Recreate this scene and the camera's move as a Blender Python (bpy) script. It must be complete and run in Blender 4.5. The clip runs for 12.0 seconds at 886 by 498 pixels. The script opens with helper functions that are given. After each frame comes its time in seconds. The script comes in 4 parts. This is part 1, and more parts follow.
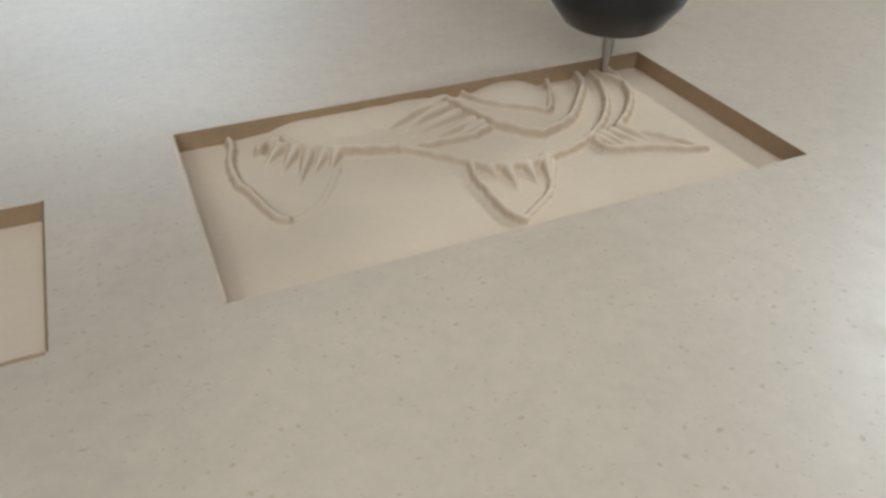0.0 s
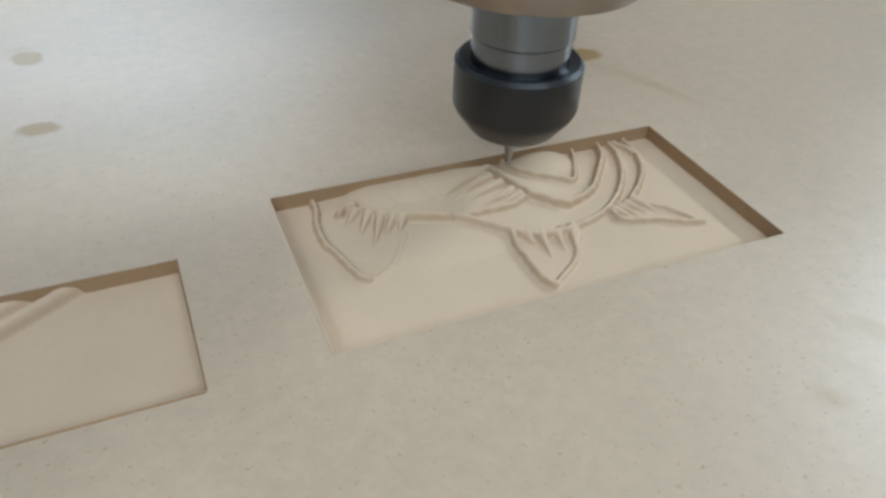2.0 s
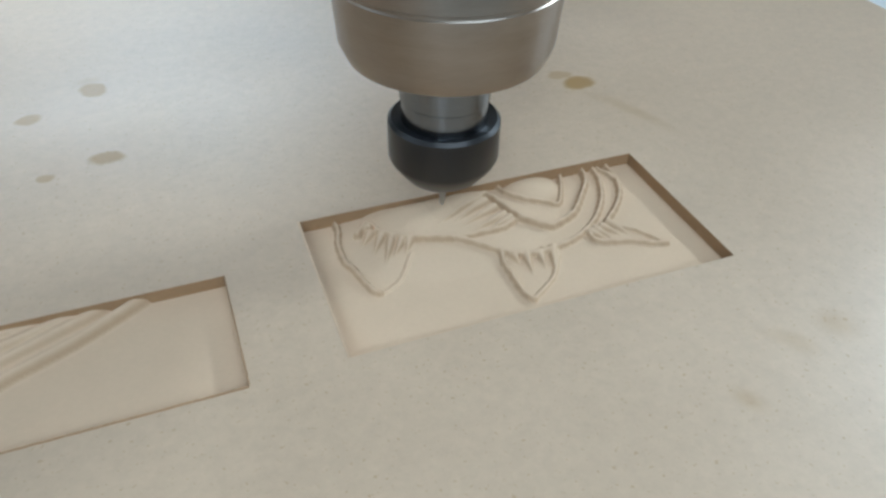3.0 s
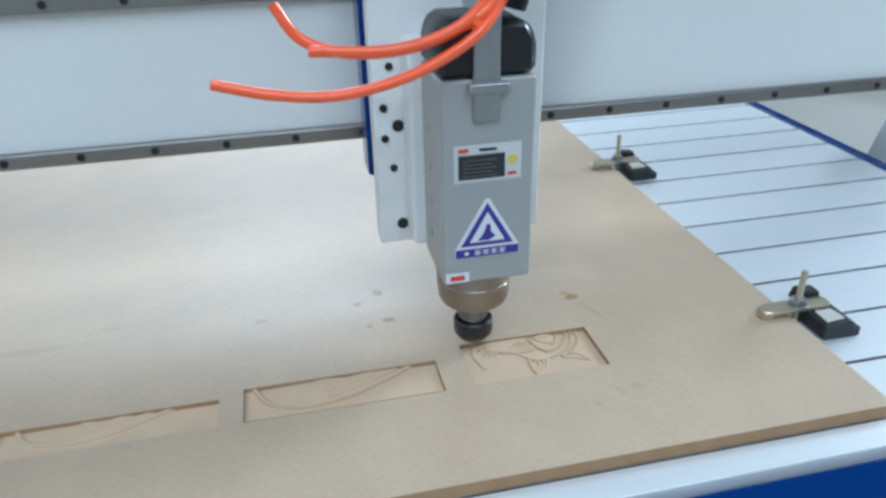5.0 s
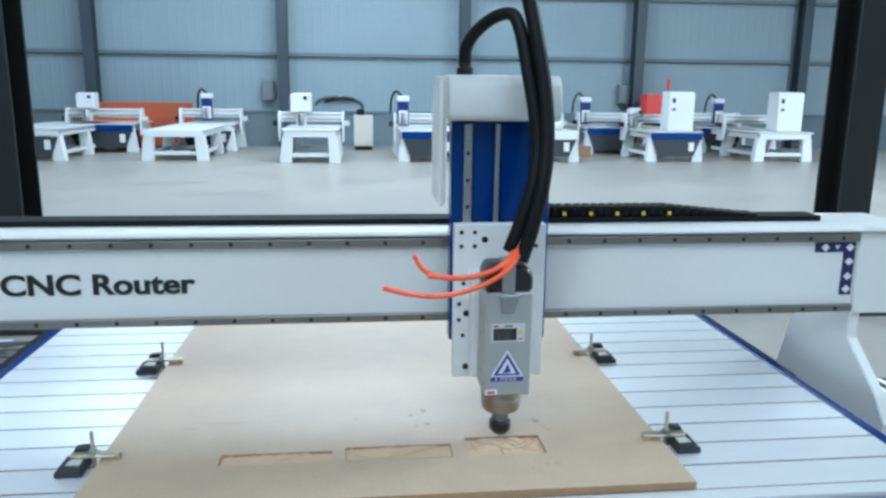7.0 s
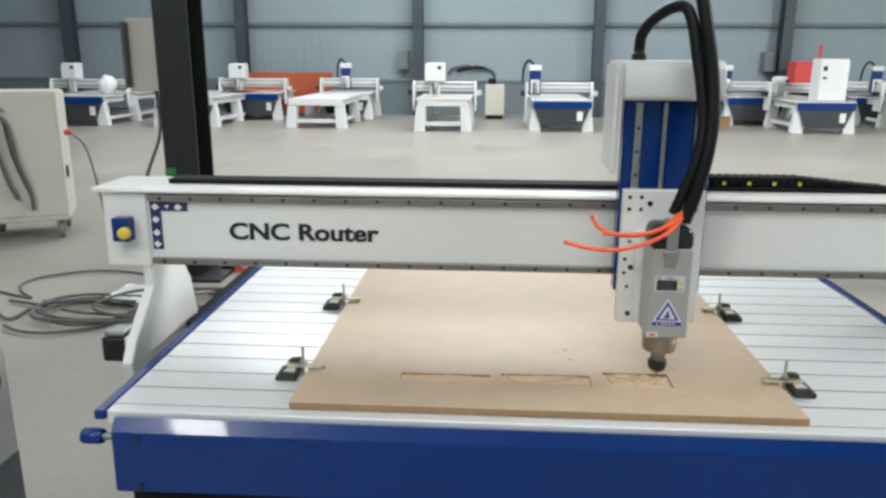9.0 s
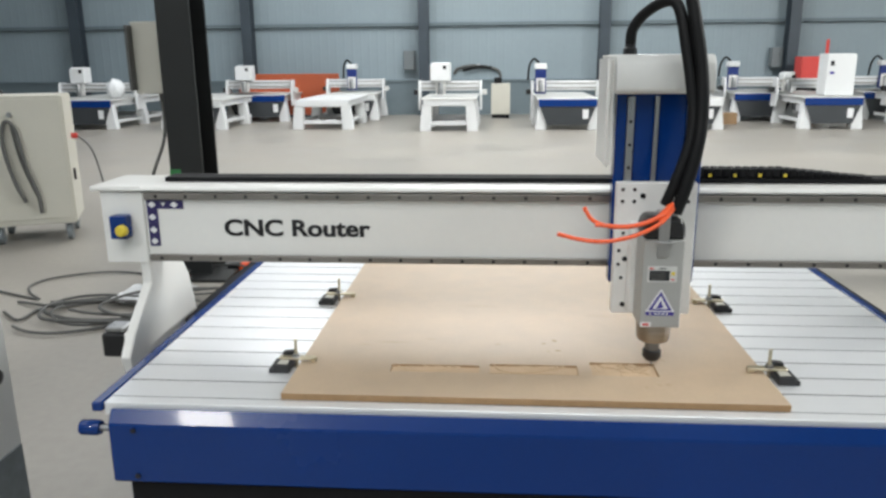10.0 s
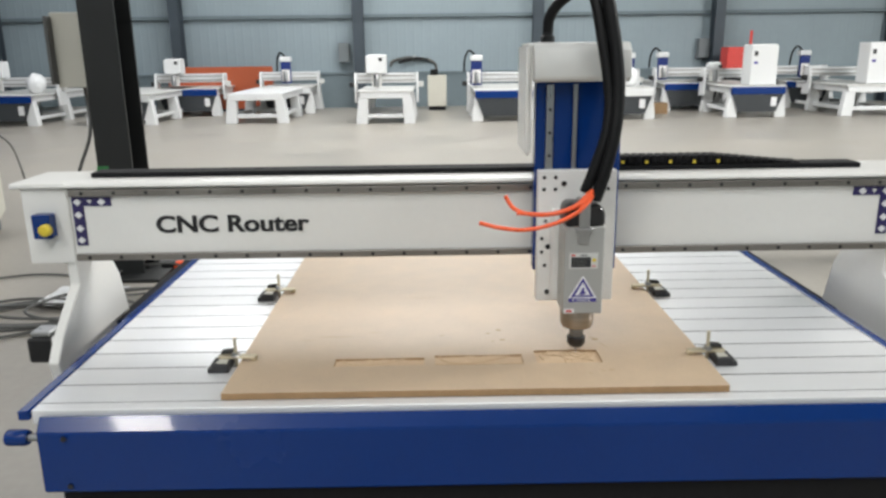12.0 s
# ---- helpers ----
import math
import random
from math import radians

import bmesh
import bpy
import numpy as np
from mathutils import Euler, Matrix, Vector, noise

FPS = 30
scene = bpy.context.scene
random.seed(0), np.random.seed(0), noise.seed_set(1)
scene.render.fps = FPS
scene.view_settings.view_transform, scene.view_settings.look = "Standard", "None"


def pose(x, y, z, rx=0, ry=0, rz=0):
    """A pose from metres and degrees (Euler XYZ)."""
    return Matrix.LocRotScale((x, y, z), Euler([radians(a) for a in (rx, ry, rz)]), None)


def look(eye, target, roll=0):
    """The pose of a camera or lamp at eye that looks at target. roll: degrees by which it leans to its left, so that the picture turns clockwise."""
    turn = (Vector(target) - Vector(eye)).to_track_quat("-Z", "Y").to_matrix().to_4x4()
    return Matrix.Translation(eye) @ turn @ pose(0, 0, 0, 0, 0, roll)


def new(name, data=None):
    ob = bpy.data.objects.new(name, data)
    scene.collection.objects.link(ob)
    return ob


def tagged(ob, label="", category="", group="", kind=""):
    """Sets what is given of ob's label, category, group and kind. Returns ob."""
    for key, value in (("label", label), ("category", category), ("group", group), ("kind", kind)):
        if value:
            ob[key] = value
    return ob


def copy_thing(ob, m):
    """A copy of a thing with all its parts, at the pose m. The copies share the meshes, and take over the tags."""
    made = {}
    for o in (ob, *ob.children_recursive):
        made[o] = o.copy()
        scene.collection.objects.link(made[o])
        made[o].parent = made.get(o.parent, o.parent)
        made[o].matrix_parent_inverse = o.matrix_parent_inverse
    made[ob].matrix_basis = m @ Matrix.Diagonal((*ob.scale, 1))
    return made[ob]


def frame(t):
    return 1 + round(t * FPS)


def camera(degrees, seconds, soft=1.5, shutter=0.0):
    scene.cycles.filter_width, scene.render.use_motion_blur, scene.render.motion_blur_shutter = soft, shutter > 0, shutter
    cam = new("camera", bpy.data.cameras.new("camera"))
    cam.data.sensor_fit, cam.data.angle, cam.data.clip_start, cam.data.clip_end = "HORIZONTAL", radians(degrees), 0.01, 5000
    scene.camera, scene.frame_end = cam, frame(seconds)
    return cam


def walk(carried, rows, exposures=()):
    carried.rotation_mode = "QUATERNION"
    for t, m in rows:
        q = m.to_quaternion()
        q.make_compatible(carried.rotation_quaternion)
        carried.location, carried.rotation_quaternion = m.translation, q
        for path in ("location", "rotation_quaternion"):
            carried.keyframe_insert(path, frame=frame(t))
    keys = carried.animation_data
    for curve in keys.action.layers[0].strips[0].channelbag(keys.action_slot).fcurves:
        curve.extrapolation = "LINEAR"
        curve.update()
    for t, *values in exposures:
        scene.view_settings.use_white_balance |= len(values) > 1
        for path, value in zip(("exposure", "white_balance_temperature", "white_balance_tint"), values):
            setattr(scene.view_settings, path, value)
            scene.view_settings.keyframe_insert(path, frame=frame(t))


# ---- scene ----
cam = camera(61.6, 12.0, soft=2.7, shutter=0.3)

# seconds, eye x y z, yaw, pitch, lean
PATH = [
    (0, -0.0057, -0.1412, 0.791, -24.5, -36.96, 0.85),
    (0.5, -0.0162, -0.141, 0.7988, -25.35, -37.61, 1.86),
    (1, -0.0227, -0.1425, 0.8081, -25.04, -38.67, 2.48),
    (1.5, -0.025, -0.1438, 0.8117, -25.67, -38.63, 3.52),
    (2, -0.0241, -0.1516, 0.8241, -25.02, -38.39, 3.06),
    (2.5, -0.0241, -0.1673, 0.8512, -22.27, -39.6, 1.91),
    (3, -0.0248, -0.1722, 0.8549, -22.03, -40.39, 1.62),
    (3.5, -0.033, -0.203, 0.912, -20.72, -39.11, -1.0),
    (3.7, -0.0392, -0.2342, 0.9441, -17.3, -38.4, -4.05),
    (5.3, -0.1272, -0.5741, 1.106, -10.75, -24.72, -0.3),
    (5.5, -0.1273, -0.6251, 1.1248, -8.81, -22.9, -0.77),
    (6, -0.1371, -0.7424, 1.1681, -7.36, -18.92, -1.32),
    (6.5, -0.1648, -0.8913, 1.2105, -7.09, -16.46, 0.55),
    (6.7, -0.148, -0.9463, 1.2164, -6.77, -11.69, 0.56),
    (8.3, -0.1607, -1.1666, 1.2515, -1.52, -14.97, 1.51),
    (8.5, -0.1807, -1.1814, 1.2477, -0.49, -15.03, 2.36),
    (9, -0.2047, -1.2158, 1.2493, 3.48, -14.39, 0.27),
    (9.5, -0.1873, -1.233, 1.2464, 4.4, -14.89, -0.38),
    (10, -0.167, -1.2402, 1.2442, 4.21, -14.39, -0.48),
    (10.5, -0.1613, -1.2377, 1.2454, 3.43, -14.12, -0.2),
    (11, -0.1636, -1.2371, 1.2445, 2.56, -14.06, -0.15),
    (11.5, -0.1686, -1.2313, 1.2439, 0.89, -14.34, 0.02),
    (12, -0.1705, -1.2266, 1.2381, -0.54, -15, -0.72),
]
EXPOSURES = [(0, 0.27, 5700, 4), (3.0, 0.3, 5550, 2), (3.7, 0.35, 5450, 2), (5.3, 0.35, 5300, 2), (6.7, 0.35, 5250, 0), (8.3, 0.35, 6500, 6), (9.5, 0.35, 6800, 9), (12, 0.35, 7000, 11)]


def eye_pose(x, y, z, yaw, pitch, lean):
    a, b = radians(yaw), radians(pitch)
    way = Vector((-math.sin(a) * math.cos(b), math.cos(a) * math.cos(b), math.sin(b)))
    return look((x, y, z), Vector((x, y, z)) + way, lean)


walk(cam, [(row[0], eye_pose(*row[1:])) for row in PATH], EXPOSURES)

# ---- light ----
world = bpy.data.worlds.new("sky")
scene.world = world
world.use_nodes = True
wn = world.node_tree
sky = wn.nodes.new("ShaderNodeTexSky")
sky.sky_type, sky.sun_disc = "NISHITA", False
sky.sun_elevation, sky.sun_rotation = radians(40), radians(60)
wn.nodes["Background"].inputs["Strength"].default_value = 0.1
wn.links.new(sky.outputs["Color"], wn.nodes["Background"].inputs["Color"])

ROOF = 6.5
# lamp strips added in the unseen roof, placed to suit: x0, x1, y0, y1
ADDED_STRIPS = [(-8.5, -5.5, -5.0, 14.0), (-4.6, -2.9, 6.5, 13.0), (-2.0, 2.4, 6.5, 13.0), (9.4, 11.8, 1.0, 5.2), (-2.5, 3.0, -6.4, -2.2), (-4.78, -3.92, -8.7, -6.5)]
# the last strip gives the bright patch on the front skirt's sloping edge
STRIP_WATTS = [260, 170, 640, 1850, 235, 330]
for (x0, x1, y0, y1), watts in zip(ADDED_STRIPS, STRIP_WATTS):
    lamp = bpy.data.lights.new("added_strip_lamp", "AREA")
    lamp.shape, lamp.size, lamp.size_y, lamp.energy = "RECTANGLE", x1 - x0, y1 - y0, watts
    lamp.color = (0.93, 0.97, 1.0)
    ob = new("added_strip_lamp", lamp)
    ob.matrix_basis = pose((x0 + x1) / 2, (y0 + y1) / 2, ROOF + 0.12)


# ---- materials ----
def material(name, colour, rough=0.5, metal=0.0, vary=0.12, scale=6.0, bump=0.0, fine=90.0, coat=0.0, spec=0.5, stretch=(1, 1, 1), rough_vary=0.1):
    """Colour with coarse stains and fine grain, in metres of the object's own space."""
    m = bpy.data.materials.new(name)
    m.use_nodes = True
    n, l = m.node_tree.nodes, m.node_tree.links
    b = n["Principled BSDF"]
    tc = n.new("ShaderNodeTexCoord")
    mp = n.new("ShaderNodeMapping")
    mp.inputs["Scale"].default_value = stretch
    l.new(tc.outputs["Object"], mp.inputs["Vector"])
    big, small = n.new("ShaderNodeTexNoise"), n.new("ShaderNodeTexNoise")
    big.inputs["Scale"].default_value, small.inputs["Scale"].default_value = scale, fine
    big.inputs["Detail"].default_value = small.inputs["Detail"].default_value = 4
    for t in (big, small):
        l.new(mp.outputs["Vector"], t.inputs["Vector"])
    mix = n.new("ShaderNodeMath")
    mix.operation = "MULTIPLY_ADD"
    mix.inputs[1].default_value = 0.4
    l.new(small.outputs["Fac"], mix.inputs[0])
    l.new(big.outputs["Fac"], mix.inputs[2])
    ramp = n.new("ShaderNodeMapRange")
    ramp.inputs["From Min"].default_value, ramp.inputs["From Max"].default_value = 0.4, 1.0
    ramp.inputs["To Min"].default_value, ramp.inputs["To Max"].default_value = 1 - vary, 1 + vary
    l.new(mix.outputs[0], ramp.inputs["Value"])
    tint = n.new("ShaderNodeVectorMath")
    tint.operation = "SCALE"
    tint.inputs[0].default_value = colour
    l.new(ramp.outputs[0], tint.inputs["Scale"])
    l.new(tint.outputs[0], b.inputs["Base Color"])
    rr = n.new("ShaderNodeMapRange")
    rr.inputs["To Min"].default_value, rr.inputs["To Max"].default_value = max(0.02, rough - rough_vary), min(1, rough + rough_vary)
    l.new(big.outputs["Fac"], rr.inputs["Value"])
    l.new(rr.outputs[0], b.inputs["Roughness"])
    b.inputs["Metallic"].default_value = metal
    b.inputs["Coat Weight"].default_value = coat
    b.inputs["Specular IOR Level"].default_value = spec
    if bump:
        bp = n.new("ShaderNodeBump")
        bp.inputs["Strength"].default_value, bp.inputs["Distance"].default_value = 0.6, bump
        l.new(mix.outputs[0], bp.inputs["Height"])
        l.new(bp.outputs[0], b.inputs["Normal"])
    m.diffuse_color = (*colour, 1)
    return m


def fibreboard(name):
    """Raw fibreboard: pale brown, fine dark specks, a few smeared brown stains."""
    m = material(name, (0.545, 0.412, 0.285), 0.41, vary=0.09, scale=16, bump=0.00008, fine=420, spec=0.5)
    n, l = m.node_tree.nodes, m.node_tree.links
    b = n["Principled BSDF"]
    tc = n["Texture Coordinate"]
    base = b.inputs["Base Color"].links[0].from_socket
    fleck = n.new("ShaderNodeTexNoise")
    fleck.inputs["Scale"].default_value, fleck.inputs["Detail"].default_value, fleck.inputs["Roughness"].default_value = 190, 8, 0.75
    l.new(tc.outputs["Object"], fleck.inputs["Vector"])
    fr = n.new("ShaderNodeMapRange")
    fr.inputs["From Min"].default_value, fr.inputs["From Max"].default_value = 0.3, 0.7
    fr.inputs["To Min"].default_value, fr.inputs["To Max"].default_value = 0.92, 1.07
    l.new(fleck.outputs["Fac"], fr.inputs["Value"])
    mottled = n.new("ShaderNodeVectorMath")
    mottled.operation = "SCALE"
    l.new(base, mottled.inputs[0])
    l.new(fr.outputs[0], mottled.inputs["Scale"])
    base = mottled.outputs[0]
    specks = n.new("ShaderNodeTexNoise")
    specks.inputs["Scale"].default_value, specks.inputs["Detail"].default_value = 800, 3
    l.new(tc.outputs["Object"], specks.inputs["Vector"])
    sr = n.new("ShaderNodeMapRange")
    sr.inputs["From Min"].default_value, sr.inputs["From Max"].default_value = 0.635, 0.70
    l.new(specks.outputs["Fac"], sr.inputs["Value"])
    wob = n.new("ShaderNodeTexNoise")
    wob.inputs["Scale"].default_value, wob.inputs["Detail"].default_value = 60, 3
    l.new(tc.outputs["Object"], wob.inputs["Vector"])
    shift = n.new("ShaderNodeVectorMath")
    shift.operation = "MULTIPLY_ADD"
    shift.inputs[1].default_value = (0.009, 0.009, 0)
    l.new(wob.outputs["Color"], shift.inputs[0])
    l.new(tc.outputs["Object"], shift.inputs[2])
    total = None
    # stains: centre x y, half length, half width, strength
    for x, y, rx, ry, s, *turn in [(-.054, .101, .006, .006, .75), (-.075, .086, .005, .005, .7), (-.051, .052, .007, .005, .8), (-.069, .048, .003, .003, .6),
                            (.119, .049, .007, .006, .9), (.1135, .0565, .006, .004, .5), (.127, .024, .026, .005, .3, -66), (.119, -.0855, .009, .008, .3, 30), (.1035, -.087, .004, .010, .25, 40),
                            (.0815, -.099, .005, .007, .28, 30), (-.36, .080, .05, .008, .25), (-.291, .1, .02, .006, .25), (-.41, .065, .02, .006, .2),
                            (-.162, .079, .006, .005, .4), (-.056, .108, .006, .005, .3), (-.2, .3, .06, .02, .12), (.05, .25, .05, .02, .12)]:
        d = n.new("ShaderNodeMapping")
        d.vector_type = "TEXTURE"
        d.inputs["Location"].default_value = (x + .0045, y + .0045, 0)
        d.inputs["Scale"].default_value = (rx, ry, 10)
        d.inputs["Rotation"].default_value = (0, 0, radians(turn[0]) if turn else 0)
        l.new(shift.outputs[0], d.inputs["Vector"])
        g = n.new("ShaderNodeTexGradient")
        g.gradient_type = "SPHERICAL"
        l.new(d.outputs[0], g.inputs["Vector"])
        edge = n.new("ShaderNodeMapRange")
        edge.interpolation_type = "SMOOTHSTEP"
        edge.inputs["From Max"].default_value = 0.4 if s > 0.3 else 0.9
        l.new(g.outputs["Fac"], edge.inputs["Value"])
        k = n.new("ShaderNodeMath")
        k.operation = "MULTIPLY_ADD"
        k.inputs[1].default_value = s
        k.inputs[2].default_value = 0
        l.new(edge.outputs[0], k.inputs[0])
        if total:
            l.new(total, k.inputs[2])
        total = k.outputs[0]
    add = n.new("ShaderNodeMath")
    add.operation = "MULTIPLY_ADD"
    add.inputs[1].default_value = 0.45
    add.use_clamp = True
    l.new(sr.outputs[0], add.inputs[0])
    l.new(total, add.inputs[2])
    mx = n.new("ShaderNodeMix")
    mx.data_type = "RGBA"
    mx.inputs["B"].default_value = (0.33, 0.195, 0.06, 1)
    l.new(add.outputs[0], mx.inputs["Factor"])
    l.new(base, mx.inputs["A"])
    l.new(mx.outputs["Result"], b.inputs["Base Color"])
    return m


MDF = fibreboard("fibreboard")
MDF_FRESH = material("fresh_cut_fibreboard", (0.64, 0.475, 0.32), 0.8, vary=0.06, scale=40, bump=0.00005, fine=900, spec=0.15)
# steep flanks turn browner: shade painted into the colour so the relief reads
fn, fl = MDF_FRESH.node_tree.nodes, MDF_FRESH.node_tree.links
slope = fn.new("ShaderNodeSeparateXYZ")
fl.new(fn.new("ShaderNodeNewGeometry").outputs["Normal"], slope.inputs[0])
flank_shade = fn.new("ShaderNodeMapRange")
flank_shade.inputs["From Min"].default_value, flank_shade.inputs["From Max"].default_value = 0.92, 0.45
flank_shade.inputs["To Max"].default_value = 0.6
fl.new(slope.outputs["Z"], flank_shade.inputs["Value"])
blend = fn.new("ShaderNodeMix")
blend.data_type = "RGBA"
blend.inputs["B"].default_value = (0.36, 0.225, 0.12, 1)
fl.new(flank_shade.outputs[0], blend.inputs["Factor"])
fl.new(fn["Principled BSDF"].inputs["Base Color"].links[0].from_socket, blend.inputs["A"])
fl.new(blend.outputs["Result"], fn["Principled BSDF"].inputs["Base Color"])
MDF_EDGE = material("cut_fibreboard_edge", (0.36, 0.225, 0.12), 0.8, vary=0.14, scale=60, bump=0.0003, fine=900, spec=0.2)
ALU = material("extruded_aluminium", (0.84, 0.85, 0.86), 0.36, 0.38, vary=0.06, scale=3, fine=160, stretch=(0.06, 1, 1), rough_vary=0.08)
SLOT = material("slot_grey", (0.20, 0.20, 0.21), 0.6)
BLUE = material("blue_enamel", (0.0015, 0.031, 0.17), 0.24, vary=0.08, scale=4, coat=0.22, spec=0.2)
BLUE_DARK = material("dark_blue_enamel", (0.006, 0.024, 0.15), 0.4, vary=0.08, scale=12)
WHITE = material("white_enamel", (0.78, 0.77, 0.74), 0.38, vary=0.03, scale=4, coat=0.2)
GREYWHITE = material("pale_grey_paint", (0.62, 0.62, 0.60), 0.45, vary=0.04, scale=9)
PLATE = material("milled_aluminium", (0.80, 0.79, 0.77), 0.5, 0.08, vary=0.05, scale=30, fine=300)
STEEL = material("steel", (0.42, 0.42, 0.42), 0.30, 1.0, vary=0.12, scale=40, fine=400, stretch=(1, 1, 0.2))
SHAFT = material("ground_steel_shaft", (0.20, 0.215, 0.235), 0.22, 1.0, vary=0.1, scale=60, fine=400, stretch=(1, 1, 8))
CAP_STEEL = material("turned_steel", (0.33, 0.29, 0.25), 0.33, 1.0, vary=0.12, scale=30, fine=300, stretch=(1, 1, 6))
RAIL = material("linear_rail_steel", (0.30, 0.28, 0.26), 0.38, 1.0, vary=0.15, scale=10, fine=300)
BODY = material("spindle_grey_anodised", (0.40, 0.40, 0.385), 0.45, 0.25, vary=0.05, scale=20, fine=400)
BLACK = material("black_oxide", (0.012, 0.012, 0.013), 0.35, vary=0.2, scale=40)
RUBBER = material("black_rubber", (0.006, 0.006, 0.0065), 0.5, vary=0.2, scale=20, spec=0.22)
MATT = material("matt_black", (0.010, 0.010, 0.011), 0.75, vary=0.2, scale=10, spec=0.2)
CLAMP = material("cast_black_step_block", (0.022, 0.022, 0.024), 0.5, vary=0.3, scale=60, bump=0.0003, fine=300)
ZINC = material("zinc_strap", (0.62, 0.55, 0.40), 0.35, 0.9, vary=0.15, scale=60)
ORANGE = material("orange_plastic_tube", (1.0, 0.13, 0.035), 0.3, vary=0.06, scale=40, coat=0.4)
PURPLE = material("violet_print", (0.05, 0.035, 0.27), 0.4, vary=0.05)
BADGE = material("dark_violet_print", (0.025, 0.018, 0.10), 0.4, vary=0.1)
PRINT_WHITE = material("white_print", (0.75, 0.75, 0.76), 0.45, vary=0.04)
RED = material("red_print", (0.65, 0.06, 0.05), 0.45, vary=0.08)
YELLOW = material("yellow_plastic", (0.72, 0.55, 0.05), 0.4, vary=0.1)
INK = material("black_lettering", (0.012, 0.012, 0.014), 0.45, vary=0.1)
SCREEN = material("smoked_glass", (0.03, 0.032, 0.035), 0.15)
FLOOR = material("sealed_concrete", (0.312, 0.290, 0.257), 0.36, vary=0.16, scale=0.9, bump=0.0006, fine=24, rough_vary=0.15)
SHEET = material("pale_cladding", (0.26, 0.32, 0.35), 0.5, vary=0.07, scale=0.7, fine=9)
BAND = material("grey_blue_wall_paint", (0.14, 0.18, 0.20), 0.6, vary=0.1, scale=1.0, fine=14)
GIRDER = material("dark_blue_grey_steel", (0.045, 0.06, 0.075), 0.5, vary=0.15, scale=2)
COLUMN = material("charcoal_paint", (0.011, 0.012, 0.012), 0.5, vary=0.2, scale=3)
CEIL = material("roof_sheet", (0.42, 0.44, 0.45), 0.6, vary=0.06, scale=0.8)
BEIGE = material("beige_cabinet_paint", (0.56, 0.54, 0.47), 0.4, vary=0.04, scale=4)
TERRA = material("orange_red_panel", (0.42, 0.09, 0.035), 0.55, vary=0.1, scale=2)
WHITE_CAST = material("white_cast_frame", (0.72, 0.73, 0.735), 0.45, vary=0.04, scale=2)
ANTHRACITE = material("anthracite_panel", (0.035, 0.04, 0.045), 0.5, vary=0.15, scale=4)
CABLE = material("grey_cable", (0.10, 0.10, 0.095), 0.5, vary=0.2, scale=10)
CARD = material("brown_cardboard", (0.27, 0.17, 0.09), 0.8, vary=0.1, scale=8)
GREEN = material("green_tape", (0.03, 0.20, 0.06), 0.5, vary=0.1)
CASTOR = material("castor_grey", (0.16, 0.18, 0.19), 0.5, vary=0.2, scale=30)
FILM = material("clear_wrapping", (0.75, 0.76, 0.77), 0.25, vary=0.1, scale=14, bump=0.004, fine=30)


# ---- builders ----
def thing(name, x, y, z, label, category, group="", kind="", rz=0):
    ob = new(name)
    ob.empty_display_size = 0.05
    ob.matrix_basis = pose(x, y, z, 0, 0, rz)
    return tagged(ob, label, category, group, kind)


def part(name, bm, mat, parent=None, label="", smooth=False):
    me = bpy.data.meshes.new(name)
    bmesh.ops.recalc_face_normals(bm, faces=bm.faces)
    if smooth:
        for f in bm.faces:
            f.smooth = True
        for e in bm.edges:
            if len(e.link_faces) == 2 and e.calc_face_angle(0) > 0.7:
                e.smooth = False
    bm.to_mesh(me)
    bm.free()
    me.materials.append(mat)
    ob = new(name, me)
    if parent:
        ob.parent = parent
    return tagged(ob, label)


def setting(name, bm, mat, label, category, kind="structure"):
    return tagged(part(name, bm, mat), label, category, "", kind)


def B(*boxes, bevel=0.0, seg=1, bm=None):
    """Boxes of x0, x1, y0, y1, z0, z1."""
    bm = bm or bmesh.new()
    for x0, x1, y0, y1, z0, z1 in boxes:
        g = bmesh.ops.create_cube(bm, size=1)
        vs = g["verts"]
        for v in vs:
            v.co = Vector(((x0 + x1) / 2 + v.co.x * (x1 - x0), (y0 + y1) / 2 + v.co.y * (y1 - y0), (z0 + z1) / 2 + v.co.z * (z1 - z0)))
        if bevel:
            es = {e for v in vs for e in v.link_edges}
            bmesh.ops.bevel(bm, geom=list(es), offset=bevel, segments=seg, affect="EDGES", clamp_overlap=True)
    return bm


def lathe(profile, seg=32, axis="z", at=(0, 0, 0), bm=None):
    """A turned solid from (radius, height) pairs, capped at both ends."""
    bm = bm or bmesh.new()
    turn = {"z": Matrix(), "y": Matrix.Rotation(radians(-90), 4, "X"), "x": Matrix.Rotation(radians(90), 4, "Y")}[axis]
    m = Matrix.Translation(at) @ turn
    rings = []
    for r, h in profile:
        rings.append([bm.verts.new(m @ Vector((r * math.cos(2 * math.pi * k / seg), r * math.sin(2 * math.pi * k / seg), h))) for k in range(seg)])
    for a, b in zip(rings, rings[1:]):
        for k in range(seg):
            bm.faces.new((a[k], a[(k + 1) % seg], b[(k + 1) % seg], b[k]))
    bm.faces.new(rings[0][::-1])
    bm.faces.new(rings[-1])
    return bm


def smooth_line(points, steps=8):
    """A Catmull-Rom line through a few points."""
    p = [Vector(q) for q in points]
    p = [p[0] * 2 - p[1]] + p + [p[-1] * 2 - p[-2]]
    out = []
    for a, b, c, d in zip(p, p[1:], p[2:], p[3:]):
        for k in range(steps):
            t = k / steps
            out.append(0.5 * ((2 * b) + (c - a) * t + (2 * a - 5 * b + 4 * c - d) * t * t + (3 * b - a - 3 * c + d) * t ** 3))
    return out + [p[-2]]


